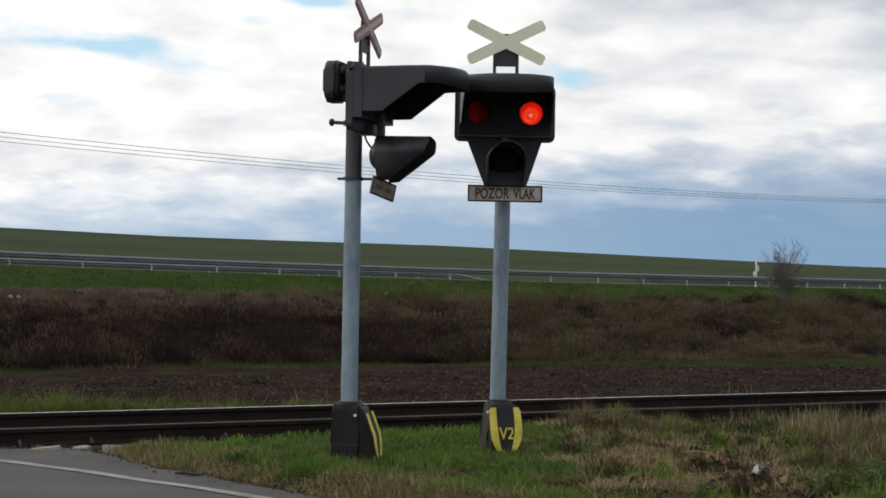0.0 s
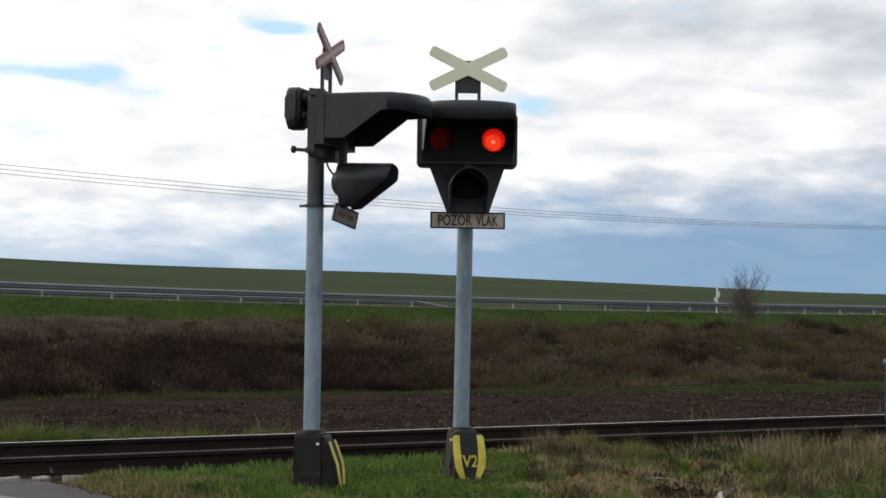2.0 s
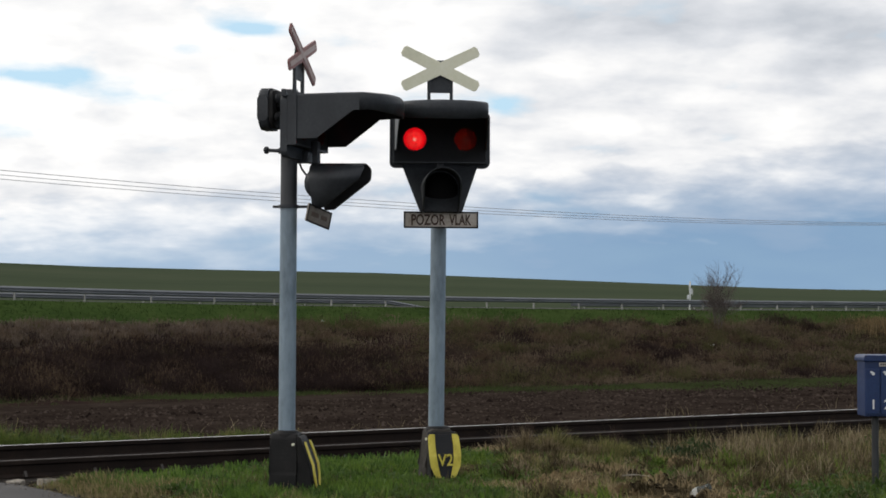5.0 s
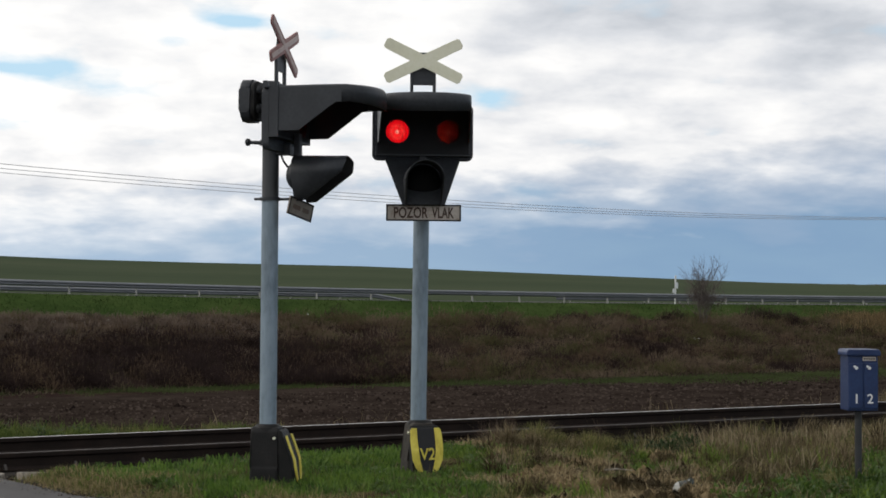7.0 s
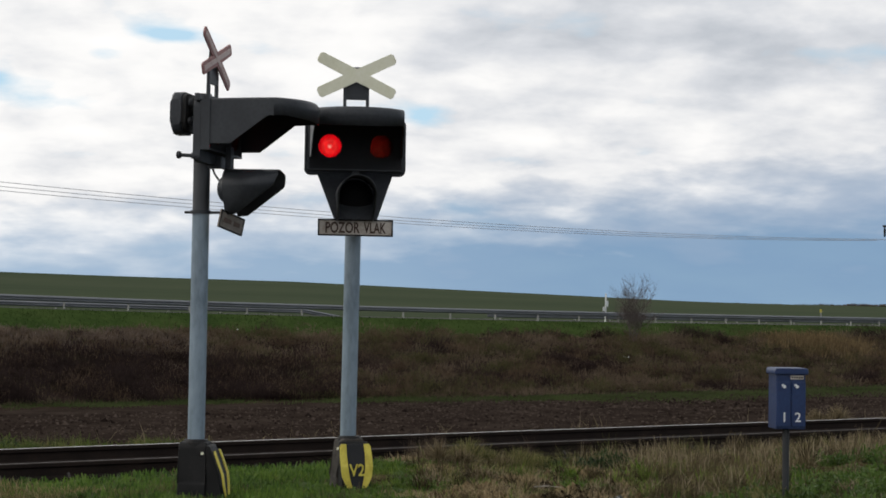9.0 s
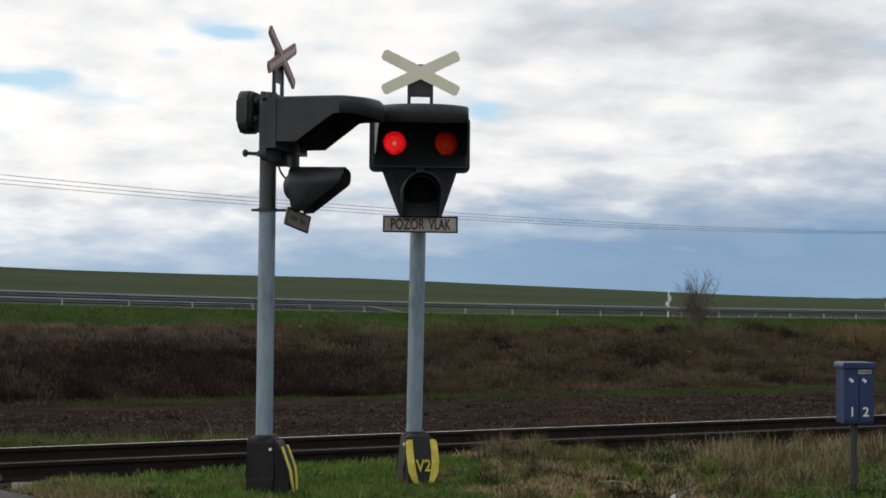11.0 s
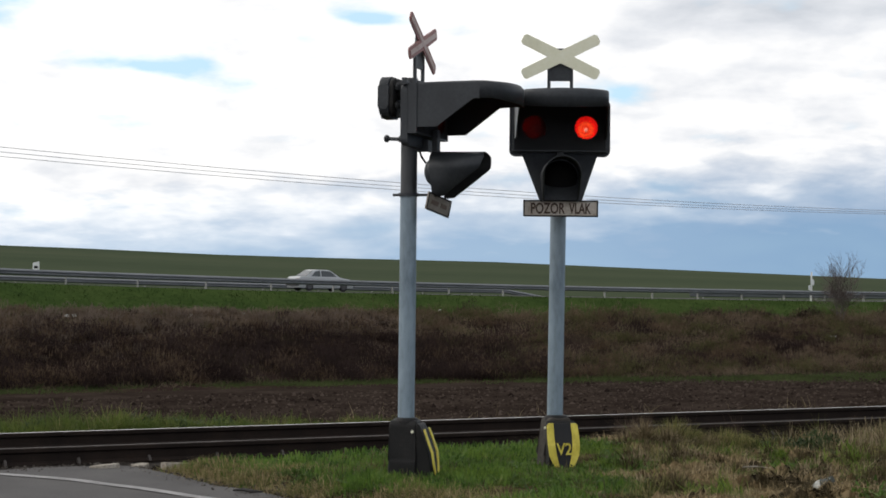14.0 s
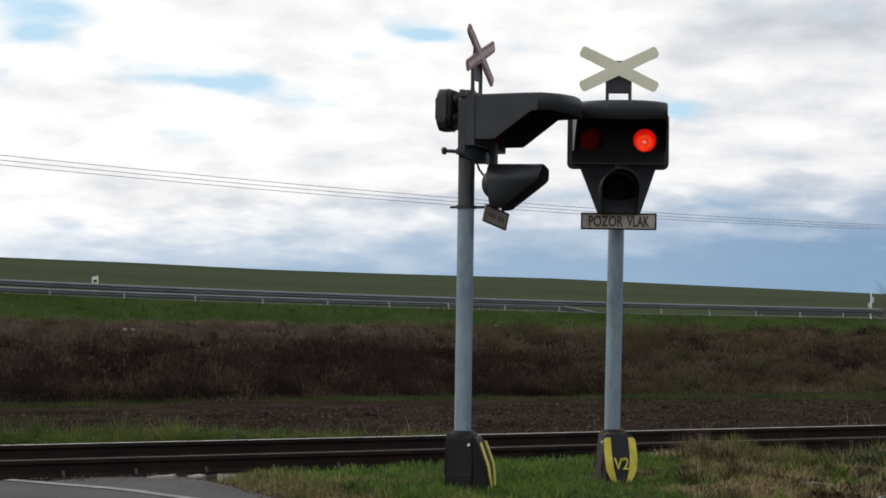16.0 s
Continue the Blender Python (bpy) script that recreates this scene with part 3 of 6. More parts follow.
def rail_clips():
    """Fastenings that hold the near rail's foot at each sleeper."""
    b = prism([(-0.04, 0.0), (0.04, 0.0), (0.025, 0.02), (0.0, 0.05), (-0.025, 0.02)], -0.012, 0.012, 0.004)
    me = bpy.data.meshes.new("rail_clip")
    bmesh.ops.recalc_face_normals(b, faces=b.faces)
    b.to_mesh(me)
    b.free()
    me.materials.append(M_CLIP)
    for i in range(14, 52):
        x, y = on_track(-16 + i * 0.62, S_NEAR - 0.062)
        ob = new("rail_clip", me)
        ob.parent = near_rail
        ob.matrix_basis = pose(x, y, RAIL_TOP - 0.138, 0, 0, math.degrees(math.atan2(RAIL_D.y, RAIL_D.x)) + 90)


M_CLIP = varied("worn_clip_steel", [(0.022, 0.017, 0.015), (0.045, 0.037, 0.032)], 8.0, (0.6, 0.8), 0.0, 0.1, 8)
rail_clips()


M_SLEEPER = varied("dirty_dark_concrete", [(0.014, 0.0115, 0.010), (0.027, 0.023, 0.020), (0.050, 0.044, 0.040)], 4.0, (0.85, 0.95), 0.0, 0.4, 8, spec=0.1)


def build_sleepers():
    b = box(-0.125, 0.125, -1.0, 1.0, -0.18, 0.0, 0.02)
    me = bpy.data.meshes.new("sleeper")
    b.to_mesh(me)
    b.free()
    me.materials.append(M_SLEEPER)
    for i in range(70):
        l = -16 + i * 0.62
        x, y = on_track(l, (S_NEAR + S_FAR) / 2 + 0.04 * noise.noise((i * 1.7, 0, 0)))
        ob = new("sleeper", me)
        ob.matrix_basis = pose(x, y, RAIL_TOP - 0.157, 0, 0, math.degrees(math.atan2(RAIL_D.y, RAIL_D.x)) + 2 * noise.noise((i * 0.9, 4.0, 0)))
        tagged(ob, "dirty concrete railway sleeper half sunk in dark ballast", "sleeper", "sleepers of the track")


build_sleepers()


def build_ballast():
    rng = np.random.default_rng(5)
    n = 9000
    l = rng.uniform(-12, 30, n)
    s = rng.uniform(13.15, 16.5, n)
    x = RAIL_D.x * l + RAIL_N.x * s
    y = RAIL_D.y * l + RAIL_N.y * s
    z = -0.15 + rng.uniform(-0.01, 0.03, n) - 0.04 * (s < 13.5)
    stones("ballast", np.stack([x, y, z], -1), rng.uniform(0.012, 0.034, n), M_BALLAST, 6, "dark broken stone ballast between rusty rails", "ballast")


build_ballast()


def broken_slabs():
    """Pale pieces of concrete lying along the near rail."""
    rng = np.random.default_rng(8)
    for l, s, size in SLABS:
        n = int(rng.integers(5, 8))
        outline = []
        for k in range(n):
            a = 2 * math.pi * k / n + rng.uniform(-0.3, 0.3)
            outline.append((size * 0.75 * math.cos(a) * rng.uniform(0.75, 1.2), size * 0.5 * math.sin(a) * rng.uniform(0.7, 1.2)))
        b = prism(outline, -0.06, 0.06, 0.008)
        b.transform(Matrix.Rotation(radians(90), 4, "X"))
        x, y = on_track(l, s)
        me = bpy.data.meshes.new("concrete_slab")
        bmesh.ops.recalc_face_normals(b, faces=b.faces)
        b.to_mesh(me)
        b.free()
        me.materials.append(M_SLAB)
        ob = new("concrete_slab", me)
        ob.matrix_basis = pose(x, y, -0.10 - rng.uniform(0, 0.03), rng.uniform(-7, 7), rng.uniform(-5, 5), 31 + rng.uniform(-20, 20))
        tagged(ob, "broken pale concrete slab lying beside the rail", "concrete slab", "broken slabs")


SLABS = ((3.93, 13.34, 0.17), (4.22, 13.36, 0.12), (4.50, 13.30, 0.20), (4.80, 13.36, 0.12), (5.02, 13.38, 0.13), (5.55, 13.30, 0.10), (7.45, 13.10, 0.16), (7.75, 13.2, 0.10), (11.9, 13.15, 0.16), (12.3, 13.2, 0.14), (13.1, 13.15, 0.2), (14.6, 13.25, 0.18))
broken_slabs()


# ---- the crossing signals ----
def glow_material(name, inner, outer, strength):
    m = bpy.data.materials.new(name)
    m.use_nodes = True
    nt = m.node_tree
    nt.nodes.clear()
    out = nt.nodes.new("ShaderNodeOutputMaterial")
    em = nt.nodes.new("ShaderNodeEmission")
    tc = nt.nodes.new("ShaderNodeTexCoord")
    g = nt.nodes.new("ShaderNodeTexGradient")
    g.gradient_type = "SPHERICAL"
    mp = nt.nodes.new("ShaderNodeMapping")
    mp.inputs["Scale"].default_value = (9.0, 9.0, 9.0)
    nt.links.new(tc.outputs["Object"], mp.inputs["Vector"])
    nt.links.new(mp.outputs[0], g.inputs[0])
    col = ramp(nt, g.outputs["Fac"], [(0.04, tuple(0.30 * c for c in outer)), (0.16, tuple(0.60 * c for c in outer)), (0.40, tuple(0.85 * c for c in outer)), (0.60, inner), (0.72, outer), (0.82, inner), (0.90, (1.0, 0.45, 0.35)), (1.0, (1.0, 0.70, 0.60))])
    nt.links.new(col, em.inputs["Color"])
    em.inputs["Strength"].default_value = strength
    nt.links.new(em.outputs[0], out.inputs["Surface"])
    return m


M_GLOW = glow_material("red_lamp_light", (1.0, 0.07, 0.06), (0.95, 0.010, 0.022), 1.80)
M_GLOW_WARM = glow_material("orange_red_lamp_light", (1.0, 0.16, 0.035), (0.95, 0.018, 0.014), 1.90)


def lens_material():
    m, nt, p = material("red_signal_glass", (1.0, 0.30, 0.28), 0.05)
    p.inputs["Transmission Weight"].default_value = 1.0
    p.inputs["IOR"].default_value = 1.12
    return m


M_LENS = lens_material()
# near black: shade inside the arched hood is put into the lens colour
M_DARKLENS, _nt, _p = material("dark_clear_glass", (0.008, 0.008, 0.009), 0.5, 0.0, 0.06)
LAMP_X, LAMP_Z, PITCH = 0.205, 2.715, 0.004


def dome(r, bulge, y0, cx, cz, rings=5, sides=32, back=None):
    """A shallow round cap that bulges to the front (-y)."""
    b = bmesh.new()
    last = None
    for i in range(rings):
        a = math.pi / 2 * i / rings
        rr, yy = r * math.cos(a), y0 - bulge * math.sin(a)
        ring = [b.verts.new((cx + rr * math.cos(2 * math.pi * k / sides), yy, cz + rr * math.sin(2 * math.pi * k / sides))) for k in range(sides)]
        if last:
            for k in range(sides):
                b.faces.new((last[k], last[(k + 1) % sides], ring[(k + 1) % sides], ring[k]))
        elif back:
            b.faces.new(ring)
        last = ring
    tipv = b.verts.new((cx, y0 - bulge, cz))
    for k in range(sides):
        b.faces.new((last[k], last[(k + 1) % sides], tipv))
    return b


def holed_panel(y, z0, z1, half, r):
    """A panel with two round openings for the lamps."""
    b = bmesh.new()
    for cx, x0, x1 in ((-LAMP_X, -half, 0.0), (LAMP_X, 0.0, half)):
        inner, outer, rim = [], [], []
        turns = sorted({2 * math.pi * k / 36 for k in range(36)} | {math.atan2(zz - LAMP_Z, xx - cx) % (2 * math.pi) for xx in (x0, x1) for zz in (z0, z1)})
        n = len(turns)
        for a in turns:
            c, s = math.cos(a), math.sin(a)
            tx = ((x1 - cx) / c if c > 1e-9 else (x0 - cx) / c if c < -1e-9 else 1e9)
            tz = ((z1 - LAMP_Z) / s if s > 1e-9 else (z0 - LAMP_Z) / s if s < -1e-9 else 1e9)
            t = min(tx, tz)
            inner.append(b.verts.new((cx + r * c, y, LAMP_Z + r * s)))
            rim.append(b.verts.new((cx + r * c, y + 0.03, LAMP_Z + r * s)))
            outer.append(b.verts.new((cx + t * c, y, LAMP_Z + t * s)))
        for k in range(n):
            j = (k + 1) % n
            b.faces.new((inner[k], inner[j], outer[j], outer[k]))
            b.faces.new((inner[k], rim[k], rim[j], inner[j]))
    return b


def hood_mesh():
    """The deep common hood: straight cheeks, a rounded front, an underside cut up to a lip."""
    left = [(-0.366, 0.0), (-0.362, 0.10), (-0.359, 0.150), (-0.356, 0.245), (-0.352, 0.34), (-0.347, 0.425), (-0.342, 0.47)]
    plan = list(left)
    for k in range(1, 32):
        a = math.pi - math.pi * k / 32
        c = math.cos(a)
        plan.append((math.copysign(0.342 * abs(c) ** 0.92, c), 0.47 + 0.22 * math.sin(a) ** 0.95))
    plan += [(-x, d) for x, d in reversed(left)]
    low = lambda d: float(np.interp(d, (0, 0.150, 0.425, 0.55, 0.69), (2.622, 2.622, 2.822, 2.826, 2.805)))
    high = lambda d: float(np.interp(d, (0, 0.3, 0.5, 0.69), (2.950, 2.953, 2.953, 2.938)))
    b = bmesh.new()
    n = len(plan)
    bot = [b.verts.new((x, -0.185 - d, low(d))) for x, d in plan]
    rim = [b.verts.new((x, -0.185 - d, high(d) - 0.016)) for x, d in plan]
    edge = [b.verts.new((x * 0.988, -0.185 - d * 0.992, high(d) - 0.004)) for x, d in plan]
    top = [b.verts.new((x * 0.960, -0.185 - d * 0.975, high(d) + 0.012 * (1 - (x / 0.36) ** 2))) for x, d in plan]
    for lo, hi in ((bot, rim), (rim, edge), (edge, top)):
        for i in range(n - 1):
            b.faces.new((hi[i], hi[i + 1], lo[i + 1], lo[i]))
    for i in range(n // 2):
        j = n - 1 - i
        ring = (top[i], top[j], top[j - 1], top[i + 1])
        b.faces.new(ring if j - 1 != i + 1 else ring[:3])
        if j - 1 <= i + 1:
            break
    for e in b.edges:
        if all(abs(v.co.x) > 0.326 and v.co.y > -0.66 for v in e.verts):
            e.smooth = False
    return b


def lower_hood_mesh():
    b = bmesh.new()
    n = 24
    cz, r = 2.312, 0.157
    prof = [(-r * 0.94, -0.192)] + [(r * math.cos(math.pi - math.pi * k / n), r * math.sin(math.pi - math.pi * k / n)) for k in range(n + 1)] + [(r * 0.94, -0.192)]
    inner, outer = [], []
    for x, h in prof:
        d = float(np.interp(h, (-0.192, 0.03, 0.12, r), (0.12, 0.40, 0.42, 0.40)))
        y0 = -0.19 - (2.51 - cz - h) * 0.12
        inner.append(b.verts.new((x, y0, cz + h)))
        outer.append(b.verts.new((x * 0.94, -0.20 - d, cz + h * 0.96)))
    for i in range(len(prof) - 1):
        b.faces.new((inner[i], inner[i + 1], outer[i + 1], outer[i]))
    return b


def cross_outline(a, h, w, c):
    """A diagonal cross cut from one sheet: arms at the angle a, with clipped corners."""
    ca, sa = math.cos(a), math.sin(a)
    out = []
    for (ux, uz), notch in (((ca, sa), (0, w / ca)), ((-ca, sa), (-w / sa, 0)), ((-ca, -sa), (0, -w / ca)), ((ca, -sa), (w / sa, 0))):
        nx, nz = -uz, ux
        for along, side in ((h - c, -w), (h, -w + c), (h, w - c), (h - c, w)):
            out.append((ux * along + nx * side, uz * along + nz * side))
        out.append(notch)
    return out


PLATE_Z = (0.368, 0.350, 0.270, 0.195, 0.120, 0.030)


def foot_front(z):
    """How far the foot cover's front stands out: sloping, then upright."""
    return float(np.interp(z, (-0.15, 0.03, 0.19, 0.37), (0.218, 0.214, 0.196, 0.130)))


def bent_plate(zs, left, right, near, far):
    """A plate that follows the foot cover's bent front."""
    b = bmesh.new()
    rows = []
    for z, x0, x1 in zip(zs, left, right):
        y = -foot_front(z)
        rows.append([b.verts.new(p) for p in ((x0, y - near, z), (x1, y - near, z), (x1, y - far, z), (x0, y - far, z))])
    for r0, r1 in zip(rows, rows[1:]):
        for k in range(4):
            b.faces.new((r0[k], r0[(k + 1) % 4], r1[(k + 1) % 4], r1[k]))
    b.faces.new(rows[0])
    b.faces.new(rows[-1][::-1])
    bmesh.ops.bevel(b, geom=[e for e in b.edges if e.calc_face_angle(0.0) > 0.8], offset=0.004, segments=2, affect="EDGES", profile=0.5)
    return b


def solid(ob, thickness, lining=None):
    m = ob.modifiers.new("thickness", "SOLIDIFY")
    m.thickness, m.offset = thickness, -1.0
    if lining:
        ob.data.materials.append(lining)
        m.material_offset = 1
    return ob


def rounded_rect(hw, z0, z1, r, n=6):
    pts = []
    for cx, cz, a0 in ((hw - r, z1 - r, 0), (-hw + r, z1 - r, 90), (-hw + r, z0 + r, 180), (hw - r, z0 + r, 270)):
        for k in range(n + 1):
            a = radians(a0 + 90 * k / n)
            pts.append((cx + r * math.cos(a), cz + r * math.sin(a)))
    return pts


def crossing_signal(m, label, faded, tilt_cross, tilt_sign, bell, plate_text, head, foot):
    sig = thing("crossing_signal", m, label, "railway signal", "crossing signals")
    # foot
    part("pedestal", prism([(-0.145, -0.15), (0.145, -0.15), (0.128, 0.10), (0.122, 0.11), (0.100, 0.375), (0.080, 0.405), (-0.080, 0.405), (-0.100, 0.375), (-0.122, 0.11), (-0.128, 0.10)], -0.10, 0.11, 0.014), M_IRON if bell else M_WORNFOOT, sig, "" if bell else "weathered grey-brown foot")
    part("socket_ring", tube([(0, 0, 0.37), (0, 0, 0.400), (0, 0, 0.418), (0, 0, 0.424)], 0.09, 24, (0.100, 0.096, 0.086, 0.070)), M_IRON, sig)
    part("rib", box(-0.012, 0.012, 0.108, 0.124, -0.12, 0.37, 0.004), M_IRON, sig)
    part("foot_bolt", tube([(-0.100, -0.07, 0.325), (-0.122, -0.07, 0.325)], 0.011, 8), M_CREAM, sig, "pale bolt head")
    b = bmesh.new()
    prof = [(-0.10, 0.385), (-0.118, 0.383), (-0.130, 0.37), (-0.196, 0.19), (-0.214, 0.03), (-0.218, -0.15), (-0.10, -0.15)]
    lft = [b.verts.new((-0.118, y, z)) for y, z in prof]
    rgt = [b.verts.new((0.118, y, z)) for y, z in prof]
    b.faces.new(lft)
    b.faces.new(rgt[::-1])
    for i in range(len(prof)):
        j = (i + 1) % len(prof)
        b.faces.new((lft[i], rgt[i], rgt[j], lft[j]))
    bmesh.ops.bevel(b, geom=b.edges[:], offset=0.010, segments=2, affect="EDGES", profile=0.5)
    part("foot_cover", b, M_IRON, sig, "black cast iron foot cover")
    outer = (0.112, 0.126, 0.131, 0.130, 0.122, 0.082)
    inner = (0.072, 0.072, 0.074, 0.070, 0.060, 0.040)
    plate = part("warning_plate", bent_plate(PLATE_Z, [-x for x in outer], outer, 0.020, 0.002), M_MATT, sig)
    for sx in (-1, 1):
        part("stripe", bent_plate(PLATE_Z, [sx * x for x in outer], [sx * x for x in inner], 0.028, 0.019), M_YELLOW, plate, "worn yellow stripe")
    if bell:
        plate.matrix_basis = Matrix.Translation((0, -0.004, -0.025))
    if plate_text:
        lettering(plate_text, 0.130, plate, Matrix.Translation((0, -0.232, 0.165)) @ Matrix.Rotation(radians(83), 4, "X"), M_YELLOW, squeeze=0.86)
    # pole
    pole = part("pole", tube([(0, 0, 0.3), (0, 0, 1.2), (0, 0, 2.10)], 0.0630, 24), M_POLE, sig, shade=True)
    if not bell:
        pole.matrix_basis = Matrix.Translation((-0.0163, 0, 0)) @ Matrix.Rotation(radians(0.44), 4, "Y")
    part("upper_pole", tube([(0, 0, 2.10), (0, 0, 2.98)], 0.0625, 24), M_DARKPOLE, sig, "dark grey upper pole", True)
    part("collar", tube([(0, 0, 2.088), (0, 0, 2.112)], 0.078, 24), M_BLACK, sig)
    part("collar_bolt", tube([(0, 0.07, 2.10), (0, 0.125, 2.10)], 0.010, 8), M_STEEL, sig)
    part("sign_arm", box(-0.012, 0.012, -0.22, -0.06, 2.088, 2.108, 0.003), M_BLACK, sig)
    part("clamp", tube([(0, 0, 2.545), (0, 0, 2.585)], 0.082, 20), M_BLACK, sig)
    rod = part("clamp_rod", tube([(-0.05, 0.05, 2.562), (-0.05, 0.15, 2.568)], 0.014, 8), M_BLACK, sig)
    part("knob", tube([(-0.05, 0.143, 2.568), (-0.05, 0.153, 2.568), (-0.05, 0.173, 2.570), (-0.05, 0.183, 2.570)], 0.03, 12, (0.014, 0.028, 0.028, 0.012)), M_BLACK, rod)
    # head
    part("backing_board", prism(rounded_rect(0.378 if bell else 0.402, 2.490, 2.945, 0.045), -0.115, -0.062, 0.008), M_BLACK, sig)
    lb = prism([(-0.305, 2.51), (-0.168, 2.130), (0.168, 2.130), (0.305, 2.51)], -0.008, 0.008, 0.003)
    for v in lb.verts:
        v.co.y += -0.11 - (2.51 - v.co.z) * 0.50
    if not bell:
        part("lower_board", lb, M_BLACK, sig)
    else:
        lb.free()
        part("lower_arm", box(-0.035, 0.035, -0.238, -0.192, 2.42, 2.63, 0.006), M_BLACK, sig)
    case_bm = bmesh.new()
    sill = 2.588 if bell else 2.535
    for x0, x1, z0, z1 in ((-0.364, 0.364, sill - 0.012, sill), (-0.364, 0.364, 2.930, 2.942), (-0.376, -0.364, sill - 0.012, 2.942), (0.364, 0.376, sill - 0.012, 2.942)):
        box(x0, x1, -0.186, -0.112, z0, z1, 0.0, case_bm)
    part("lamp_case", case_bm, M_BLACK, sig)
    part("front_panel", holed_panel(-0.186, sill, 2.94, 0.362, 0.092), M_MATT, sig)
    hood = solid(part("hood", hood_mesh(), M_BLACK, sig, "deep black sheet metal hood", True), 0.010, M_MATT)
    for sx in (-1, 1):
        lens = part("lens", dome(0.091, 0.022, -0.178, sx * LAMP_X, LAMP_Z), M_LENS, sig, "round red glass lens", True)
        lens.visible_shadow = False
        glow = part("lamp", dome(0.104, 0.006, 0, 0, 0), M_GLOW if sx < 0 else M_GLOW_WARM, sig, "glowing red lamp")
        glow.matrix_basis = Matrix.Translation((sx * LAMP_X, -0.125, LAMP_Z - (0.0 if sx < 0 else 0.012)))
    # two fine grilles, fixed and sliding, added to dim the lamps in turn
    moving = []
    # no part of a real signal: they stand in for the lamps switching
    for sx in (-1, 1):
        for name, y in (("fixed_grille", -0.152), ("blinker", -0.150)):
            g = bmesh.new()
            for k in range(-26, 27):
                x0, x1 = sx * LAMP_X + (k - 0.260) * PITCH, sx * LAMP_X + (k + 0.260) * PITCH
                box(x0, x1, y, y + 0.001, LAMP_Z - 0.105, LAMP_Z + 0.105, 0.0, g)
            shutter = part(name, g, M_MATT, sig, "added sliding grille that dims the lamp" if name == "blinker" else "added fixed grille before the lamp")
            if name == "blinker":
                moving.append((shutter, sx, head))
    lamp = solid(part("lower_hood", lower_hood_mesh(), M_BLACK, sig, "arched black lamp hood", True), 0.008, M_MATT)
    # lens widened so that its dark colour fills the arch as shade
    part("lower_lens", dome(0.136, 0.02, -0.240, 0, 2.312, back=True), M_DARKLENS, sig, "unlit lens, near black for the shade inside its hood", True)
    case = dome(0.112, 0.085, 0, 0, 0, 6, 28, True)
    case.transform(Matrix.Translation((0, -0.215, 2.318)) @ Matrix.Rotation(radians(180), 4, "Z"))
    part("lower_lamp_case", case, M_BLACK, sig, "", True)
    part("head_bracket", box(-0.05, 0.05, -0.115, 0.0, 2.60, 2.90, 0.006), M_BLACK, sig)
    part("lower_bracket", box(-0.03, 0.03, -0.16, 0.02, 2.47, 2.56, 0.006), M_BLACK, sig)
    cable = [(0.0, -0.09, 2.52), (0.0, -0.085, 2.47), (0.0, -0.10, 2.43), (0.0, -0.13, 2.39), (0.0, -0.16, 2.36)]
    part("cable", tube(cable, 0.008, 8), M_MATT, sig)
    # writing board
    board = part("sign_board", prism(rounded_rect(0.296, -0.066, 0.066, 0.006, 2), -0.006, 0.006, 0.002), M_DARKSIGN if bell else M_SIGN, sig, "stained pale enamel sign board")
    board.matrix_basis = Matrix.Translation((0.004, -0.235, 2.068)) @ Matrix.Rotation(radians(2 if bell else 0), 4, "Z") @ Matrix.Rotation(radians(tilt_sign), 4, "Y") @ Matrix.Rotation(radians(10 if bell else 0), 4, "X")
    for x0, x1, z0, z1 in ((-0.296, 0.296, 0.054, 0.066), (-0.296, 0.296, -0.066, -0.054), (-0.296, -0.284, -0.054, 0.054), (0.284, 0.296, -0.054, 0.054)):
        part("frame_bar", box(x0, x1, -0.012, -0.004, z0, z1, 0.002), M_IRON, board)
    if bell:
        for x0, x1 in ((-0.20, -0.02), (0.05, 0.20)):
            part("writing_bar", box(x0, x1, -0.0085, -0.0055, -0.016, 0.018, 0.001), M_FADED, board, "faded brown bar of worn writing")
    else:
        for text, middle, wide in (("POZOR", -0.104, 0.270), ("VLAK", 0.152, 0.176)):
            lettering(text, 0.118, board, Matrix.Translation((middle, -0.0085, -0.004)) @ Matrix.Rotation(radians(90), 4, "X"), M_LETTER, bold=0.022, wide=wide)
    # cross on its bracket
    bracket = part("cross_bracket", prism([(-0.103, 3.095), (0.103, 3.095), (0.103, 3.225), (0.075, 3.285), (0.068, 3.358), (-0.068, 3.358), (-0.075, 3.285), (-0.103, 3.225)], -0.10, -0.085, 0.004), M_BLACK, sig)
    for sx in (-1, 1):
        part("upright", box(sx * 0.09 - 0.013, sx * 0.09 + 0.013, -0.105, -0.08, 2.92, 3.20, 0.003), M_BLACK, sig)
    part("crossbar", box(-0.08, 0.08, -0.10, -0.085, 2.995, 3.01, 0.003), M_BLACK, sig)
    a, h, w = radians(26.0), 0.338, 0.0445
    cross = part("cross_plate", prism(cross_outline(a, h, w, 0.018), -0.128, -0.116, 0.002), M_PINK if faded else M_CREAM, sig, "faded red and white warning cross" if faded else "cream white warning cross")
    cross.matrix_basis = Matrix.Translation((0, 0, 3.287)) @ Matrix.Rotation(radians(tilt_cross), 4, "Y")
    if faded:
        part("white_stripe", prism(cross_outline(a, h - 0.03, 0.019, 0.002), -0.1315, -0.1285), M_PALEPINK, cross, "faded pinkish-white centre stripe")
    for sx in (-1, 1):
        part("bolt", tube([(sx * 0.082, -0.113, 3.212), (sx * 0.082, -0.10, 3.212)], 0.008, 8), M_CREAM, bracket)
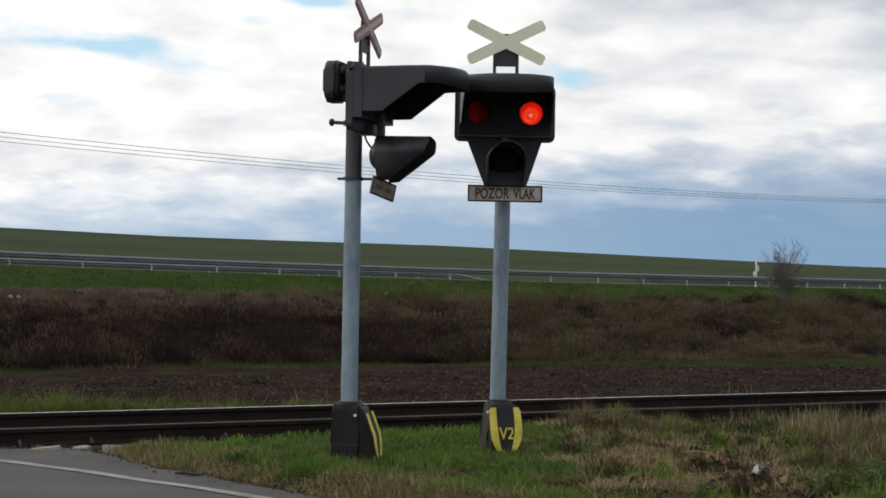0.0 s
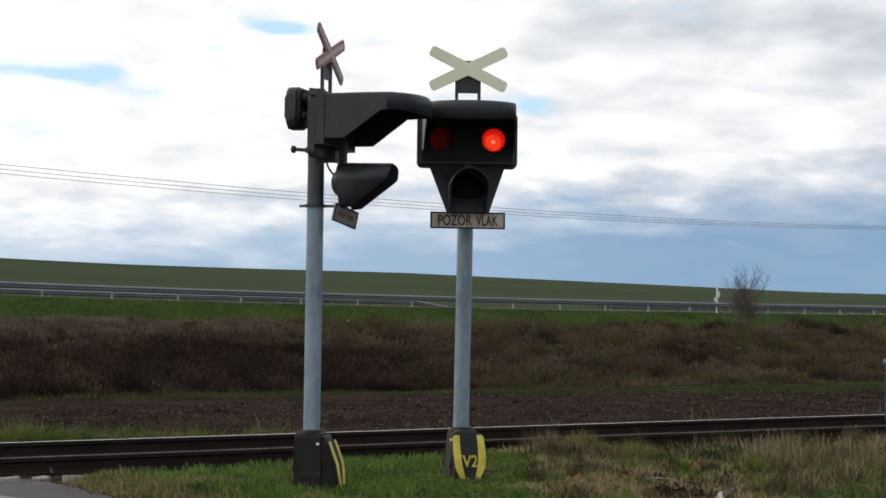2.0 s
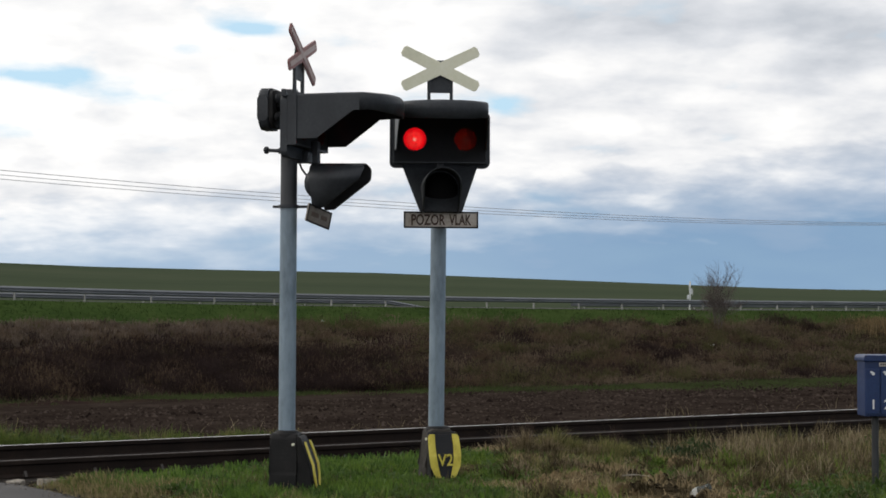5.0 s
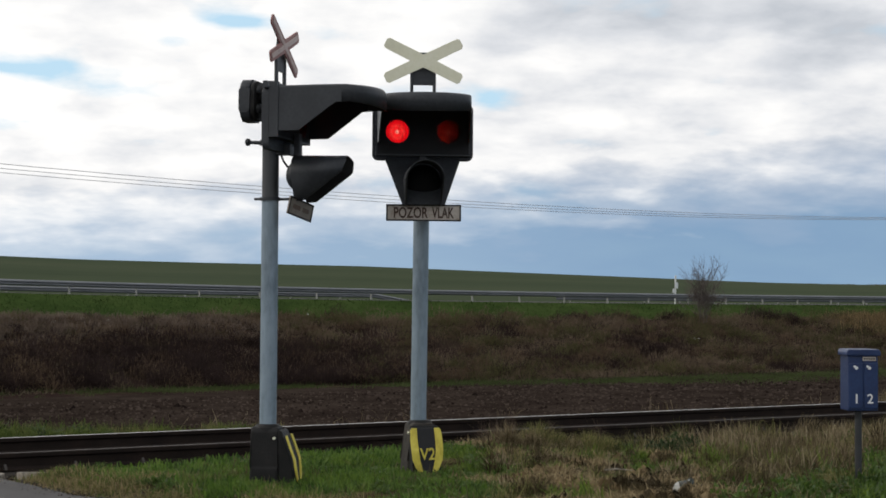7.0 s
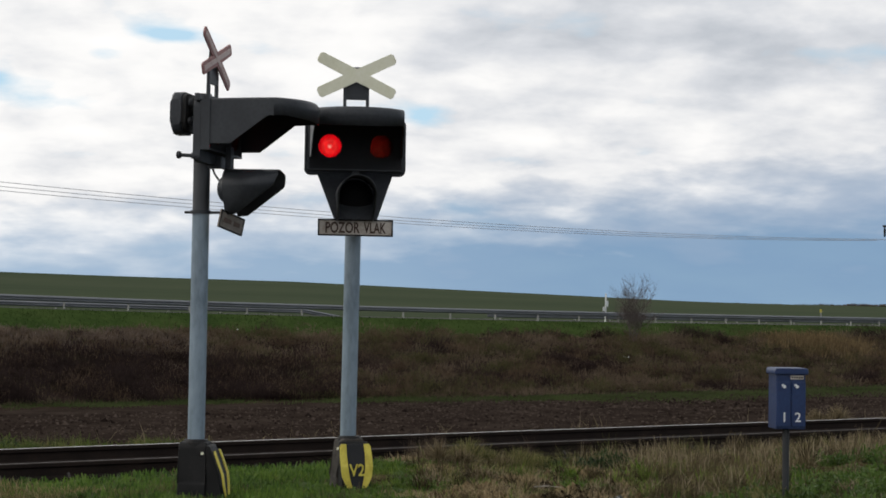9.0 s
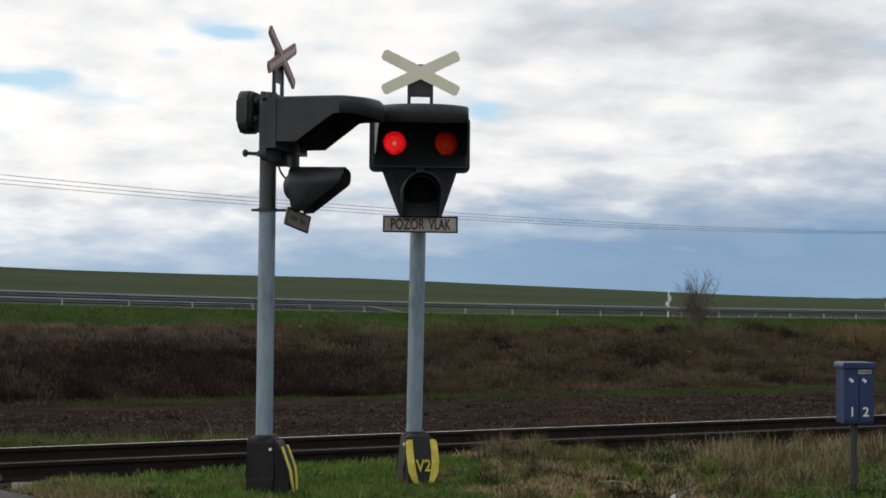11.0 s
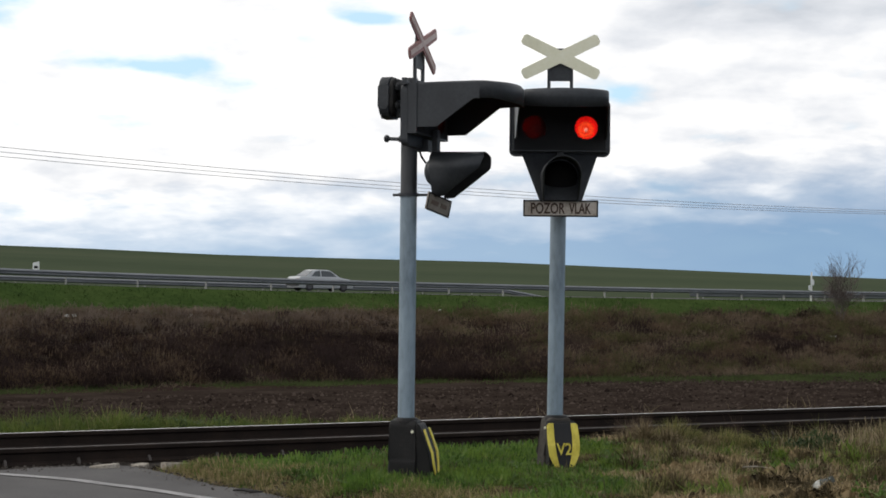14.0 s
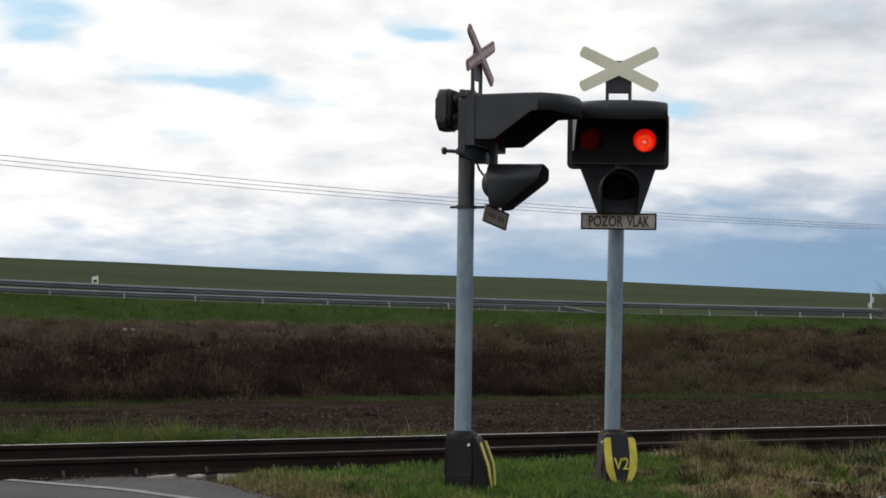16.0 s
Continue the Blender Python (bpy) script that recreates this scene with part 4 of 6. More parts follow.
    if bell:
        bl = part("bell", prism(rounded_rect(0.15, 2.722, 3.035, 0.085, 5), 0.118, 0.204, 0.022), M_BLACK, sig, "black sound horn housing", True)
        part("bell_flange", prism(rounded_rect(0.138, 2.734, 3.023, 0.075, 5), 0.086, 0.119, 0.010), M_IRON, bl, "", True)
        part("bell_neck", tube([(0, 0.05, 2.92), (0, 0.09, 2.92)], 0.06, 14), M_IRON, bl)
        for z in (2.815, 2.955):
            part("wing_nut", tube([(-0.075, 0.055, z), (-0.075, 0.066, z), (-0.075, 0.080, z), (-0.075, 0.090, z)], 0.03, 10, (0.014, 0.032, 0.032, 0.014)), M_STEEL, bl)
        part("bell_clip", box(-0.04, 0.04, 0.045, 0.085, 2.80, 2.83, 0.006), M_STEEL, bl)
        part("top_fin", prism([(-0.40, 2.93), (-0.34, 2.93), (-0.40, 2.985)], -0.115, -0.075, 0.004), M_BLACK, sig)
    # the head sits a little higher or lower on its pole
    low = ("pedestal", "socket_ring", "rib", "foot_bolt", "foot_cover", "warning_plate", "pole", "upper_pole", "collar", "sign_arm")
    for ob in sig.children:
        if ob.name.startswith(("pedestal", "rib", "foot_bolt", "foot_cover", "warning_plate")):
            ob.matrix_basis = Matrix.Rotation(radians(foot), 4, "Z") @ ob.matrix_basis
        if bell and ob.name.startswith(("cross", "upright")):
            ob.matrix_basis = Matrix.Translation((0, 0.022, 0)) @ ob.matrix_basis
        if not ob.name.startswith(low):
            ob.matrix_basis = Matrix.Translation((0, 0, head)) @ ob.matrix_basis
    return moving


shutters = [
    crossing_signal(pose(0.172, 13.30, 0.0, 0, 0, 2.5), "black twin-lamp crossing signal with cream cross, facing the road", False, 0, 0, False, "V2", 0.0, 13),
    crossing_signal(pose(-0.97, 12.42, 0.03, 0, 0, 75), "black twin-lamp crossing signal with faded red cross, turned aside", True, 5, 4, True, "", -0.045, 8),
]


# ---- blue telephone box on its post ----
def blue_box():
    t = thing("signal_box", pose(3.66, 13.12, 0.0, 0, 0, 2), "small blue metal box numbered one and two on a post", "equipment box")
    part("post", tube([(0, 0.02, -0.2), (0, 0.02, 0.54)], 0.028, 14), M_STEEL, t, "", True)
    part("body", box(-0.125, 0.125, -0.10, 0.11, 0.53, 0.97, 0.006), M_BLUE, t)
    part("lid", prism([(-0.143, 0.965), (0.143, 0.965), (0.143, 0.995), (0.13, 1.015), (-0.13, 1.015), (-0.143, 0.995)], -0.125, 0.125, 0.006), M_BLUE, t)
    for sx, txt in ((-1, "1"), (1, "2")):
        d = part("door", box(sx * 0.062 - 0.056, sx * 0.062 + 0.056, -0.112, -0.10, 0.55, 0.905, 0.004), M_BLUE, t)
        part("lock", tube([(sx * 0.052 - 0.005, -0.118, 0.868), (sx * 0.052 - 0.005, -0.108, 0.868)], 0.013, 12), M_WHITE, d, "pale round lock cover")
        part("lock_tongue", box(sx * 0.052 - 0.028, sx * 0.052 - 0.008, -0.116, -0.110, 0.872, 0.888, 0.002), M_WHITE, d)
        lettering(txt, 0.105, d, Matrix.Translation((sx * 0.055, -0.1135, 0.622)) @ Matrix.Rotation(radians(90), 4, "X"), M_WHITE, "numeral")
    part("name_plate", box(-0.005, 0.102, -0.107, -0.10, 0.925, 0.957, 0.002), M_SIGN, t, "pale worn name plate")
    for k in range(5):
        part("print_bar", box(0.004 + 0.019 * k, 0.016 + 0.019 * k, -0.109, -0.106, 0.935, 0.947), M_IRON, t)
    for o in t.children:
        if o.name.startswith(("body", "lid")):
            o.data.transform(Matrix.Diagonal((0.95, 1, 1, 1)))


blue_box()


# ---- litter ----
M_DARKPET = varied("dark_green_plastic", [(0.010, 0.016, 0.012), (0.02, 0.03, 0.024)], 9.0, (0.2, 0.35), 0.0, 0.3, 5)
M_PLASTIC = varied("clouded_plastic", [(0.22, 0.23, 0.21), (0.42, 0.43, 0.41), (0.60, 0.62, 0.60)], 9.0, (0.3, 0.5), 0.0, 0.3, 5)


def litter():
    t = thing("plastic_bottle", pose(1.97, 11.8, ground_height(1.97, 11.8) + 0.015, 55, 15, 25), "crushed dark plastic bottle with a pale label in dead grass", "litter")
    part("bottle_body", tube([(0, 0, 0), (0, 0, 0.01), (0, 0, 0.07), (0, 0, 0.12), (0, 0, 0.16), (0, 0, 0.19)], 0.04, 12, (0.03, 0.042, 0.036, 0.043, 0.03, 0.014)), M_DARKPET, t)
    part("bottle_label", tube([(0, 0, 0.045), (0, 0, 0.075), (0, 0, 0.12)], 0.0445, 12, (0.0435, 0.0405, 0.0445)), M_PLASTIC, t, "pale worn label")
    part("cap", tube([(0, 0, 0.19), (0, 0, 0.215)], 0.017, 10), M_DARKPET, t)
    for o in t.children:
        o.data.transform(Matrix.Scale(0.95, 4))
        for v in o.data.vertices:
            v.co += Vector((noise.noise(v.co * 24), noise.noise(v.co * 24 + Vector((5, 0, 0))), 0.6 * noise.noise(v.co * 24 + Vector((0, 7, 0))))) * 0.022

    for pts in ([(2.05, 12.02, 0.075), (2.16, 12.05, 0.060), (2.30, 12.06, 0.045)], [(2.06, 11.90, 0.050), (2.16, 11.92, 0.042), (2.25, 11.90, 0.020)], [(1.62, 13.0, 0.06), (1.72, 13.02, 0.066), (1.84, 13.02, 0.055)]):
        ob = new("twig", bpy.data.meshes.new("twig"))
        g = tube(pts, 0.006, 6, (0.007, 0.006, 0.004))
        g.to_mesh(ob.data)
        g.free()
        ob.data.materials.append(M_SLAB)
        tagged(ob, "pale bleached twig lying in the torn grass", "twig", "twigs on the verge")
    ob = new("stick", bpy.data.meshes.new("stick"))
    g = tube([(-2.20, 12.01, -0.066), (-2.12, 11.98, -0.058), (-2.05, 11.93, -0.062), (-1.97, 11.90, -0.060)], 0.012, 7, (0.008, 0.014, 0.012, 0.006))
    g.to_mesh(ob.data)
    g.free()
    ob.data.materials.append(M_IRON)
    tagged(ob, "dark wet stick lying on the asphalt's edge", "stick")

    # pale scraps caught in the weeds of the bank
    for x, y, size in ((-14.9, 84.4, 0.10), (-10.49, 87.7, 0.12), (-9.11, 88.6, 0.15), (-5.34, 93.7, 0.11), (18.03, 101.0, 0.20), (-22.2, 77.6, 0.13), (-21.9, 77.9, 0.10), (-20.1, 79.4, 0.11), (-17.1, 81.7, 0.09)):
        q = thing("plastic_scrap", pose(x, y, ground_height(x, y) + 0.06, 20, 15, x * 40), "pale crumpled plastic scrap caught in weeds", "litter", "scraps on the bank")
        part("crumpled_sheet", prism([(-size, -0.08), (-size * 0.4, 0.07), (size * 0.2, 0.02), (size, 0.1), (size * 0.7, -0.07), (0.0, -0.11)], -0.04, 0.05, 0.01), M_PLASTIC, q)


litter()


# ---- the main road with its guardrails ----
def build_main_road():
    verts, faces = [], []
    ls = steps((-330, -40, 20), (-40, 200, 4), (200, 700, 25))
    ws = (83.6, 83.9, 86.2, 88.2, 90.2, 92.3, 92.6)
    for l in ls:
        for j, w in enumerate(ws):
            x, y = on_road(l, w)
            verts.append((x, y, road_level(l) + (-0.15 if j in (0, 6) else 0.03 + 0.02 * (3 - abs(j - 3)) / 2)))
    n = len(ws)
    for i in range(len(ls) - 1):
        for j in range(n - 1):
            a = i * n + j
            faces.append((a, a + 1, a + n + 1, a + n))
    tagged(mesh_object("main_road", verts, faces, M_ASPHALT, None, True), "grey asphalt main road on top of the bank", "road", "", "structure")


build_main_road()


def beam_mesh(l0, l1, w, top, end_dip):
    """A waved beam along the road, its end bent down into the ground where end_dip says so."""
    prof = [(0.0, 0.0), (-0.03, -0.015), (-0.08, -0.075), (-0.08, -0.105), (-0.02, -0.145), (-0.02, -0.165), (-0.08, -0.205), (-0.08, -0.235), (-0.03, -0.295), (0.0, -0.31)]
    ls = steps((l0, l1, 1.0))
    b = bmesh.new()
    rows = []
    for l in ls:
        z = road_level(l) + top
        if end_dip and l > l1 - 4:
            z -= (l - (l1 - 4)) / 4 * (top + 0.05)
        rows.append([b.verts.new((*on_road(l, w + o), z + h)) for o, h in prof])
    for r0, r1 in zip(rows, rows[1:]):
        for k in range(len(prof) - 1):
            b.faces.new((r0[k], r1[k], r1[k + 1], r0[k + 1]))
    return b


def guardrail(l0, l1, w, top, dip, phase, label):
    g = thing("guardrail", pose(0, 0, 0), label, "guardrail", "guardrails of the main road")
    solid(part("beam", beam_mesh(l0, l1, w, top, dip), M_GALV, g, "", True), 0.006)
    me = None
    l = phase
    while l < l1 - (3 if dip else 0):
        if l > l0:
            x, y = on_road(l, w + 0.09)
            if me is None:
                b = box(-0.035, 0.035, -0.06, 0.06, -0.4, top - 0.03, 0.006)
                me = bpy.data.meshes.new("post")
                b.to_mesh(me)
                b.free()
                me.materials.append(M_GALVPOST)
            p = new("post", me)
            p.parent = g
            p.matrix_basis = pose(x, y, road_level(l), 0, 0, 36.8)
        l += 4.0


M_GALVPOST = varied("pale_galvanised_post", [(0.22, 0.22, 0.21), (0.30, 0.30, 0.29)], 2.0, (0.5, 0.65), 0.2, 0.05, 10)
guardrail(-60, 230, W_GUARD, 0.71, False, 27.28 - 80, "galvanised steel guardrail on posts along the main road")
guardrail(-60, 71, W_FAR_GUARD, 0.50, True, 27.28 - 79, "galvanised steel guardrail with its end bent into the ground")
guardrail(84, 230, W_FAR_GUARD, 0.50, False, 85.5, "galvanised steel guardrail on the far road side")


def roadside_posts():
    # direction sign seen from its edge, a kilometre board and a small plate with a yellow head
    t = thing("road_sign", pose(19.57, 118.2, road_level(86.4) - 0.05, 0, 3, 62), "white double road sign on a post behind the guardrail", "road sign")
    part("post", tube([(0, 0, -0.3), (0, 0, 1.9)], 0.05, 10), M_WHITE, t)
    part("sign_board", prism([(-0.30, 1.15), (0.30, 1.05), (0.38, 1.25), (0.30, 1.45), (-0.30, 1.45)], -0.07, -0.05), M_WHITE, t)
    part("sign_board", prism([(-0.35, 0.75), (0.35, 0.75), (0.35, 1.02), (-0.35, 1.02)], 0.05, 0.07), M_WHITE, t)
    for o in t.children:
        o.data.transform(Matrix.Scale(1.1, 4))
    t = thing("kilometre_board", pose(-30.3, 99.2, road_level(35) + 0.1, 0, 0, 20), "small white board with a dark mark behind the guardrail", "road sign")
    part("post", tube([(0, 0, -0.5), (0, 0, 0.85)], 0.03, 8), M_GALVPOST, t)
    part("board", prism([(-0.2, 0.75), (0.2, 0.75), (0.2, 1.2), (0.17, 1.38), (0.0, 1.33), (-0.2, 1.28)], -0.02, 0.02, 0.004), M_WHITE, t)
    part("mark", box(-0.12, 0.10, -0.028, -0.021, 0.95, 1.10, 0.003), M_IRON, t)
    t = thing("marker_post", pose(40.5, 135.3, road_level(114) - 0.05, 0, 0, 20), "thin marker post with a yellow head", "marker post")
    part("post", tube([(0, 0, -0.3), (0, 0, 1.2)], 0.05, 8), M_GALVPOST, t)
    part("head", box(-0.09, 0.09, -0.03, 0.03, 1.10, 1.36, 0.01), M_YELLOW, t, "yellow head plate")


roadside_posts()


# ---- the passing car ----
def build_car():
    M_BODY, nt, p = material("silver_car_paint", (0.34, 0.36, 0.38), 0.30)
    p.inputs["Coat Weight"].default_value = 0.4
    M_GLASS, _a, _b = material("dark_car_glass", (0.05, 0.06, 0.065), 0.05)
    M_TYRE, _a, _b = material("tyre_rubber", (0.015, 0.015, 0.016), 0.8)
    M_RIM, _a, _b = material("steel_rim", (0.07, 0.07, 0.075), 0.5, 0.3)
    M_TRIM, _a, _b = material("dark_plastic_trim", (0.02, 0.02, 0.022), 0.6)
    M_TAIL, _a, _b = material("red_tail_lamp", (0.07, 0.012, 0.01), 0.3)
    c = thing("car", pose(0, 0, 0), "silver-grey older saloon car driving along the main road", "car")
    # local: +x is the way it drives, side to side along y
    side = [(-2.02, 0.20), (-2.06, 0.52), (-2.03, 0.80), (-1.90, 0.92), (-1.32, 0.95), (0.72, 0.93), (1.72, 0.80), (2.00, 0.70), (2.05, 0.50), (2.00, 0.20)]
    b = bmesh.new()
    rows = []
    for y, sq in ((-0.82, 0.97), (-0.80, 1.0), (0.80, 1.0), (0.82, 0.97)):
        rows.append([b.verts.new((x * (0.985 if abs(y) > 0.81 else 1), y, 0.20 + (z - 0.20) * sq)) for x, z in side])
    n = len(side)
    for r0, r1 in zip(rows, rows[1:]):
        for k in range(n):
            b.faces.new((r0[k], r0[(k + 1) % n], r1[(k + 1) % n], r1[k]))
    b.faces.new(rows[0])
    b.faces.new(rows[-1][::-1])
    bmesh.ops.bevel(b, geom=b.edges[:], offset=0.04, segments=2, affect="EDGES", profile=0.5)
    body = part("body", b, M_BODY, c, "", True)

    def cabin(inset, grow):
        prof = [(-1.50, 0.90), (-0.86, 1.35), (-0.62, 1.40), (0.12, 1.40), (0.36, 1.35), (1.10, 0.90)]
        q = bmesh.new()
        lo = []
        for y in (-1, 1):
            lo.append([q.verts.new((x * grow, y * (0.76 - 0.14 * (z - 0.9) / 0.5 - inset), z + (0.0 if grow == 1 else -0.012))) for x, z in prof])
        for k in range(len(prof)):
            j = (k + 1) % len(prof)
            q.faces.new((lo[0][k], lo[0][j], lo[1][j], lo[1][k]))
        q.faces.new(lo[0])
        q.faces.new(lo[1][::-1])
        return q

    q = cabin(0.0, 1)
    bmesh.ops.bevel(q, geom=q.edges[:], offset=0.03, segments=2, affect="EDGES", profile=0.5)
    part("cabin", q, M_BODY, c, "", True)
    for sy in (-1, 1):
        for xs in (((-1.12, 0.95), (-0.76, 1.28), (-0.42, 1.33), (-0.42, 0.95)), ((-0.34, 0.95), (-0.34, 1.33), (0.24, 1.32), (0.40, 1.27), (0.80, 0.95))):
            w = bmesh.new()
            a = [w.verts.new((x, sy * (0.766 - 0.14 * (z - 0.9) / 0.5), z)) for x, z in xs]
            k = [w.verts.new((x, sy * (0.776 - 0.14 * (z - 0.9) / 0.5), z)) for x, z in xs]
            w.faces.new(a)
            w.faces.new(k[::-1])
            for i in range(len(xs)):
                j = (i + 1) % len(xs)
                w.faces.new((a[i], a[j], k[j], k[i]))
            part("side_window", w, M_GLASS, c)
        part("side_trim", box(-1.1, 1.1, sy * 0.83 - 0.012, sy * 0.83 + 0.012, 0.52, 0.58, 0.004), M_TRIM, c)
        part("tail_lamp", box(-2.075, -2.03, sy * 0.62 - 0.16, sy * 0.62 + 0.16, 0.66, 0.80, 0.01), M_TAIL, c)
        part("headlamp", box(1.97, 2.05, sy * 0.58 - 0.18, sy * 0.58 + 0.18, 0.56, 0.68, 0.01), M_GLASS, c)
        for x in (-1.25, 1.28):
            wheel = part("wheel", tube([(x, sy * 0.66, 0.29), (x, sy * 0.70, 0.29), (x, sy * 0.81, 0.29), (x, sy * 0.835, 0.29)], 0.29, 20, (0.26, 0.29, 0.29, 0.26)), M_TYRE, c)
            part("rim", tube([(x, sy * 0.80, 0.29), (x, sy * 0.842, 0.29)], 0.17, 16), M_RIM, wheel)
    for x0, z0, x1, z1 in ((-1.42, 0.965, -0.91, 1.32), (0.42, 1.32, 1.03, 0.95)):
        w = bmesh.new()
        d = Vector((x1 - x0, 0, z1 - z0)).normalized()
        nrm = Vector((-d.z, 0, d.x)) * 0.012
        vs = []
        for o in (0.6, 2.2):
            vs.append([w.verts.new(Vector((x, y, z)) + nrm * o) for x, z, hw in ((x0, z0, 0.68 if z0 < 1.2 else 0.56), (x1, z1, 0.68 if z1 < 1.2 else 0.56)) for y in (-hw, hw)])
        a, k = vs
        for f in ((a[0], a[1], a[3], a[2]), (k[0], k[2], k[3], k[1]), (a[0], k[0], k[1], a[1]), (a[2], a[3], k[3], k[2]), (a[0], a[2], k[2], k[0]), (a[1], k[1], k[3], a[3])):
            w.faces.new(f)
        part("rear_window" if x0 < 0 else "windscreen", w, M_GLASS, c)
    part("rear_bumper", box(-2.14, -1.98, -0.80, 0.80, 0.34, 0.54, 0.03), M_TRIM, c)
    part("front_bumper", box(1.96, 2.12, -0.80, 0.80, 0.30, 0.48, 0.03), M_TRIM, c)
    part("number_plate", box(-2.10, -2.07, -0.26, 0.26, 0.60, 0.70, 0.005), M_WHITE, c)
    for o in c.children_recursive:
        o.data.transform(Matrix.Scale(0.91, 4))
    return c


car = build_car()


# ---- power line ----
def power_pole():
    base = ground_height(29.0, 83.05)
    t = thing("power_pole", pose(29.0, 83.05, base, 0, 0, 38 - 0), "concrete power pole with a forked steel head and hanging insulators", "utility pole")
    top = 6.12 - base
    part("pole", tube([(0, 0, -0.5), (0, 0, top - 1.5)], 0.16, 14, (0.19, 0.125)), M_CONCRETE, t, "", True)
    part("cross_beam", box(-1.55, 1.55, -0.06, 0.06, top - 0.06, top + 0.04, 0.01), M_STEEL, t)
    for sx in (-1, 1):
        part("fork_arm", tube([(0.0, 0, top - 1.75), (sx * 0.10, 0, top - 1.45), (sx * 0.62, 0, top - 0.85), (sx * 0.66, 0, top)], 0.055, 8), M_STEEL, t)
        part("fork_brace", tube([(sx * 0.08, 0, top - 1.2), (sx * 0.62, 0, top - 0.9)], 0.03, 6), M_STEEL, t)
    for x in (-1.45, 0.0, 1.45):
        part("insulator", tube([(x, 0, top - 0.06), (x, 0, top - 0.12), (x, 0, top - 0.3), (x, 0, top - 0.5), (x, 0, top - 0.56)], 0.05, 10, (0.015, 0.05, 0.06, 0.05, 0.015)), M_IRON, t)
    return top + base - 0.55


def power_wires(z0):
    d = Vector((-57.65, -45.0)).normalized()
    perp = Vector((-d.y, d.x))
    for o in (-1.45, 0.0, 1.45):
        pts = []
        for i in range(0, 33):
            t = i / 32 * 1.08
            p = Vector((29.0, 83.05)) + Vector((-57.65, -45.0)) * t + perp * o
            pts.append((p.x, p.y, z0 - 0.092 - 3.150 * t + 3.836 * t * t))
        w = new("power_wire", bpy.data.meshes.new("power_wire"))
        b = tube(pts, 0.010, 5)
        b.to_mesh(w.data)
        b.free()
        w.data.materials.append(M_WIRE)
        tagged(w, "thin grey overhead power wire", "power line", "wires of the power line")


M_WIRE, _nt, _p = material("aluminium_wire", (0.36, 0.37, 0.39), 0.5, 0.3)
power_wires(power_pole())


# ---- the bare bush on the bank ----
def bare_bush(x, y, height, spread, seed, label, n_stems=8):
    rng = np.random.default_rng(seed)
    z = ground_height(x, y) - 0.1
    t = thing("bush", pose(x, y, z), label, "bush")

    def grow(b, p, d, length, r, depth):
        pts, q = [p], p
        for _ in range(3):
            d = (d + Vector(rng.normal(0, 0.16, 3))).normalized()
            q = q + d * length / 3
            pts.append(q)
        tube([tuple(v) for v in pts], r, 4, [max(0.005, r), max(0.005, r * 0.85), max(0.004, r * 0.7), max(0.003, r * 0.5)], b)
        if depth:
            for _ in range(int(rng.integers(5, 8))):
                k = int(rng.integers(1, 4))
                nd = (d + Vector(rng.normal(0, 0.42, 3)) + Vector((0, 0, 0.35))).normalized()
                grow(b, pts[k], nd, length * rng.uniform(0.5, 0.75), r * 0.5, depth - 1)

    for i in range(n_stems):
        b = bmesh.new()
        a = rng.uniform(0, 2 * math.pi)
        d = Vector((math.cos(a) * spread, math.sin(a) * spread, 1)).normalized()
        grow(b, Vector((rng.normal(0, 0.12), rng.normal(0, 0.12), 0)), d, height * rng.uniform(0.42, 0.6), 0.024, 3)
        part("stem", b, M_BARK, t)


bare_bush(19.63, 107.06, 3.75, 0.13, 3, "leafless grey-brown bush on the bank below the guardrail", 8)


# ---- grass, weeds and straw ----
def verge_spot(rng, x0, x1, y0, y1, s1, edge=0.05):
    x, y = rng.uniform(x0, x1), rng.uniform(y0, y1)
    if RAIL_N.dot(Vector((x, y))) > s1 or y < yedge(x) + edge:
        return None
    return x, y


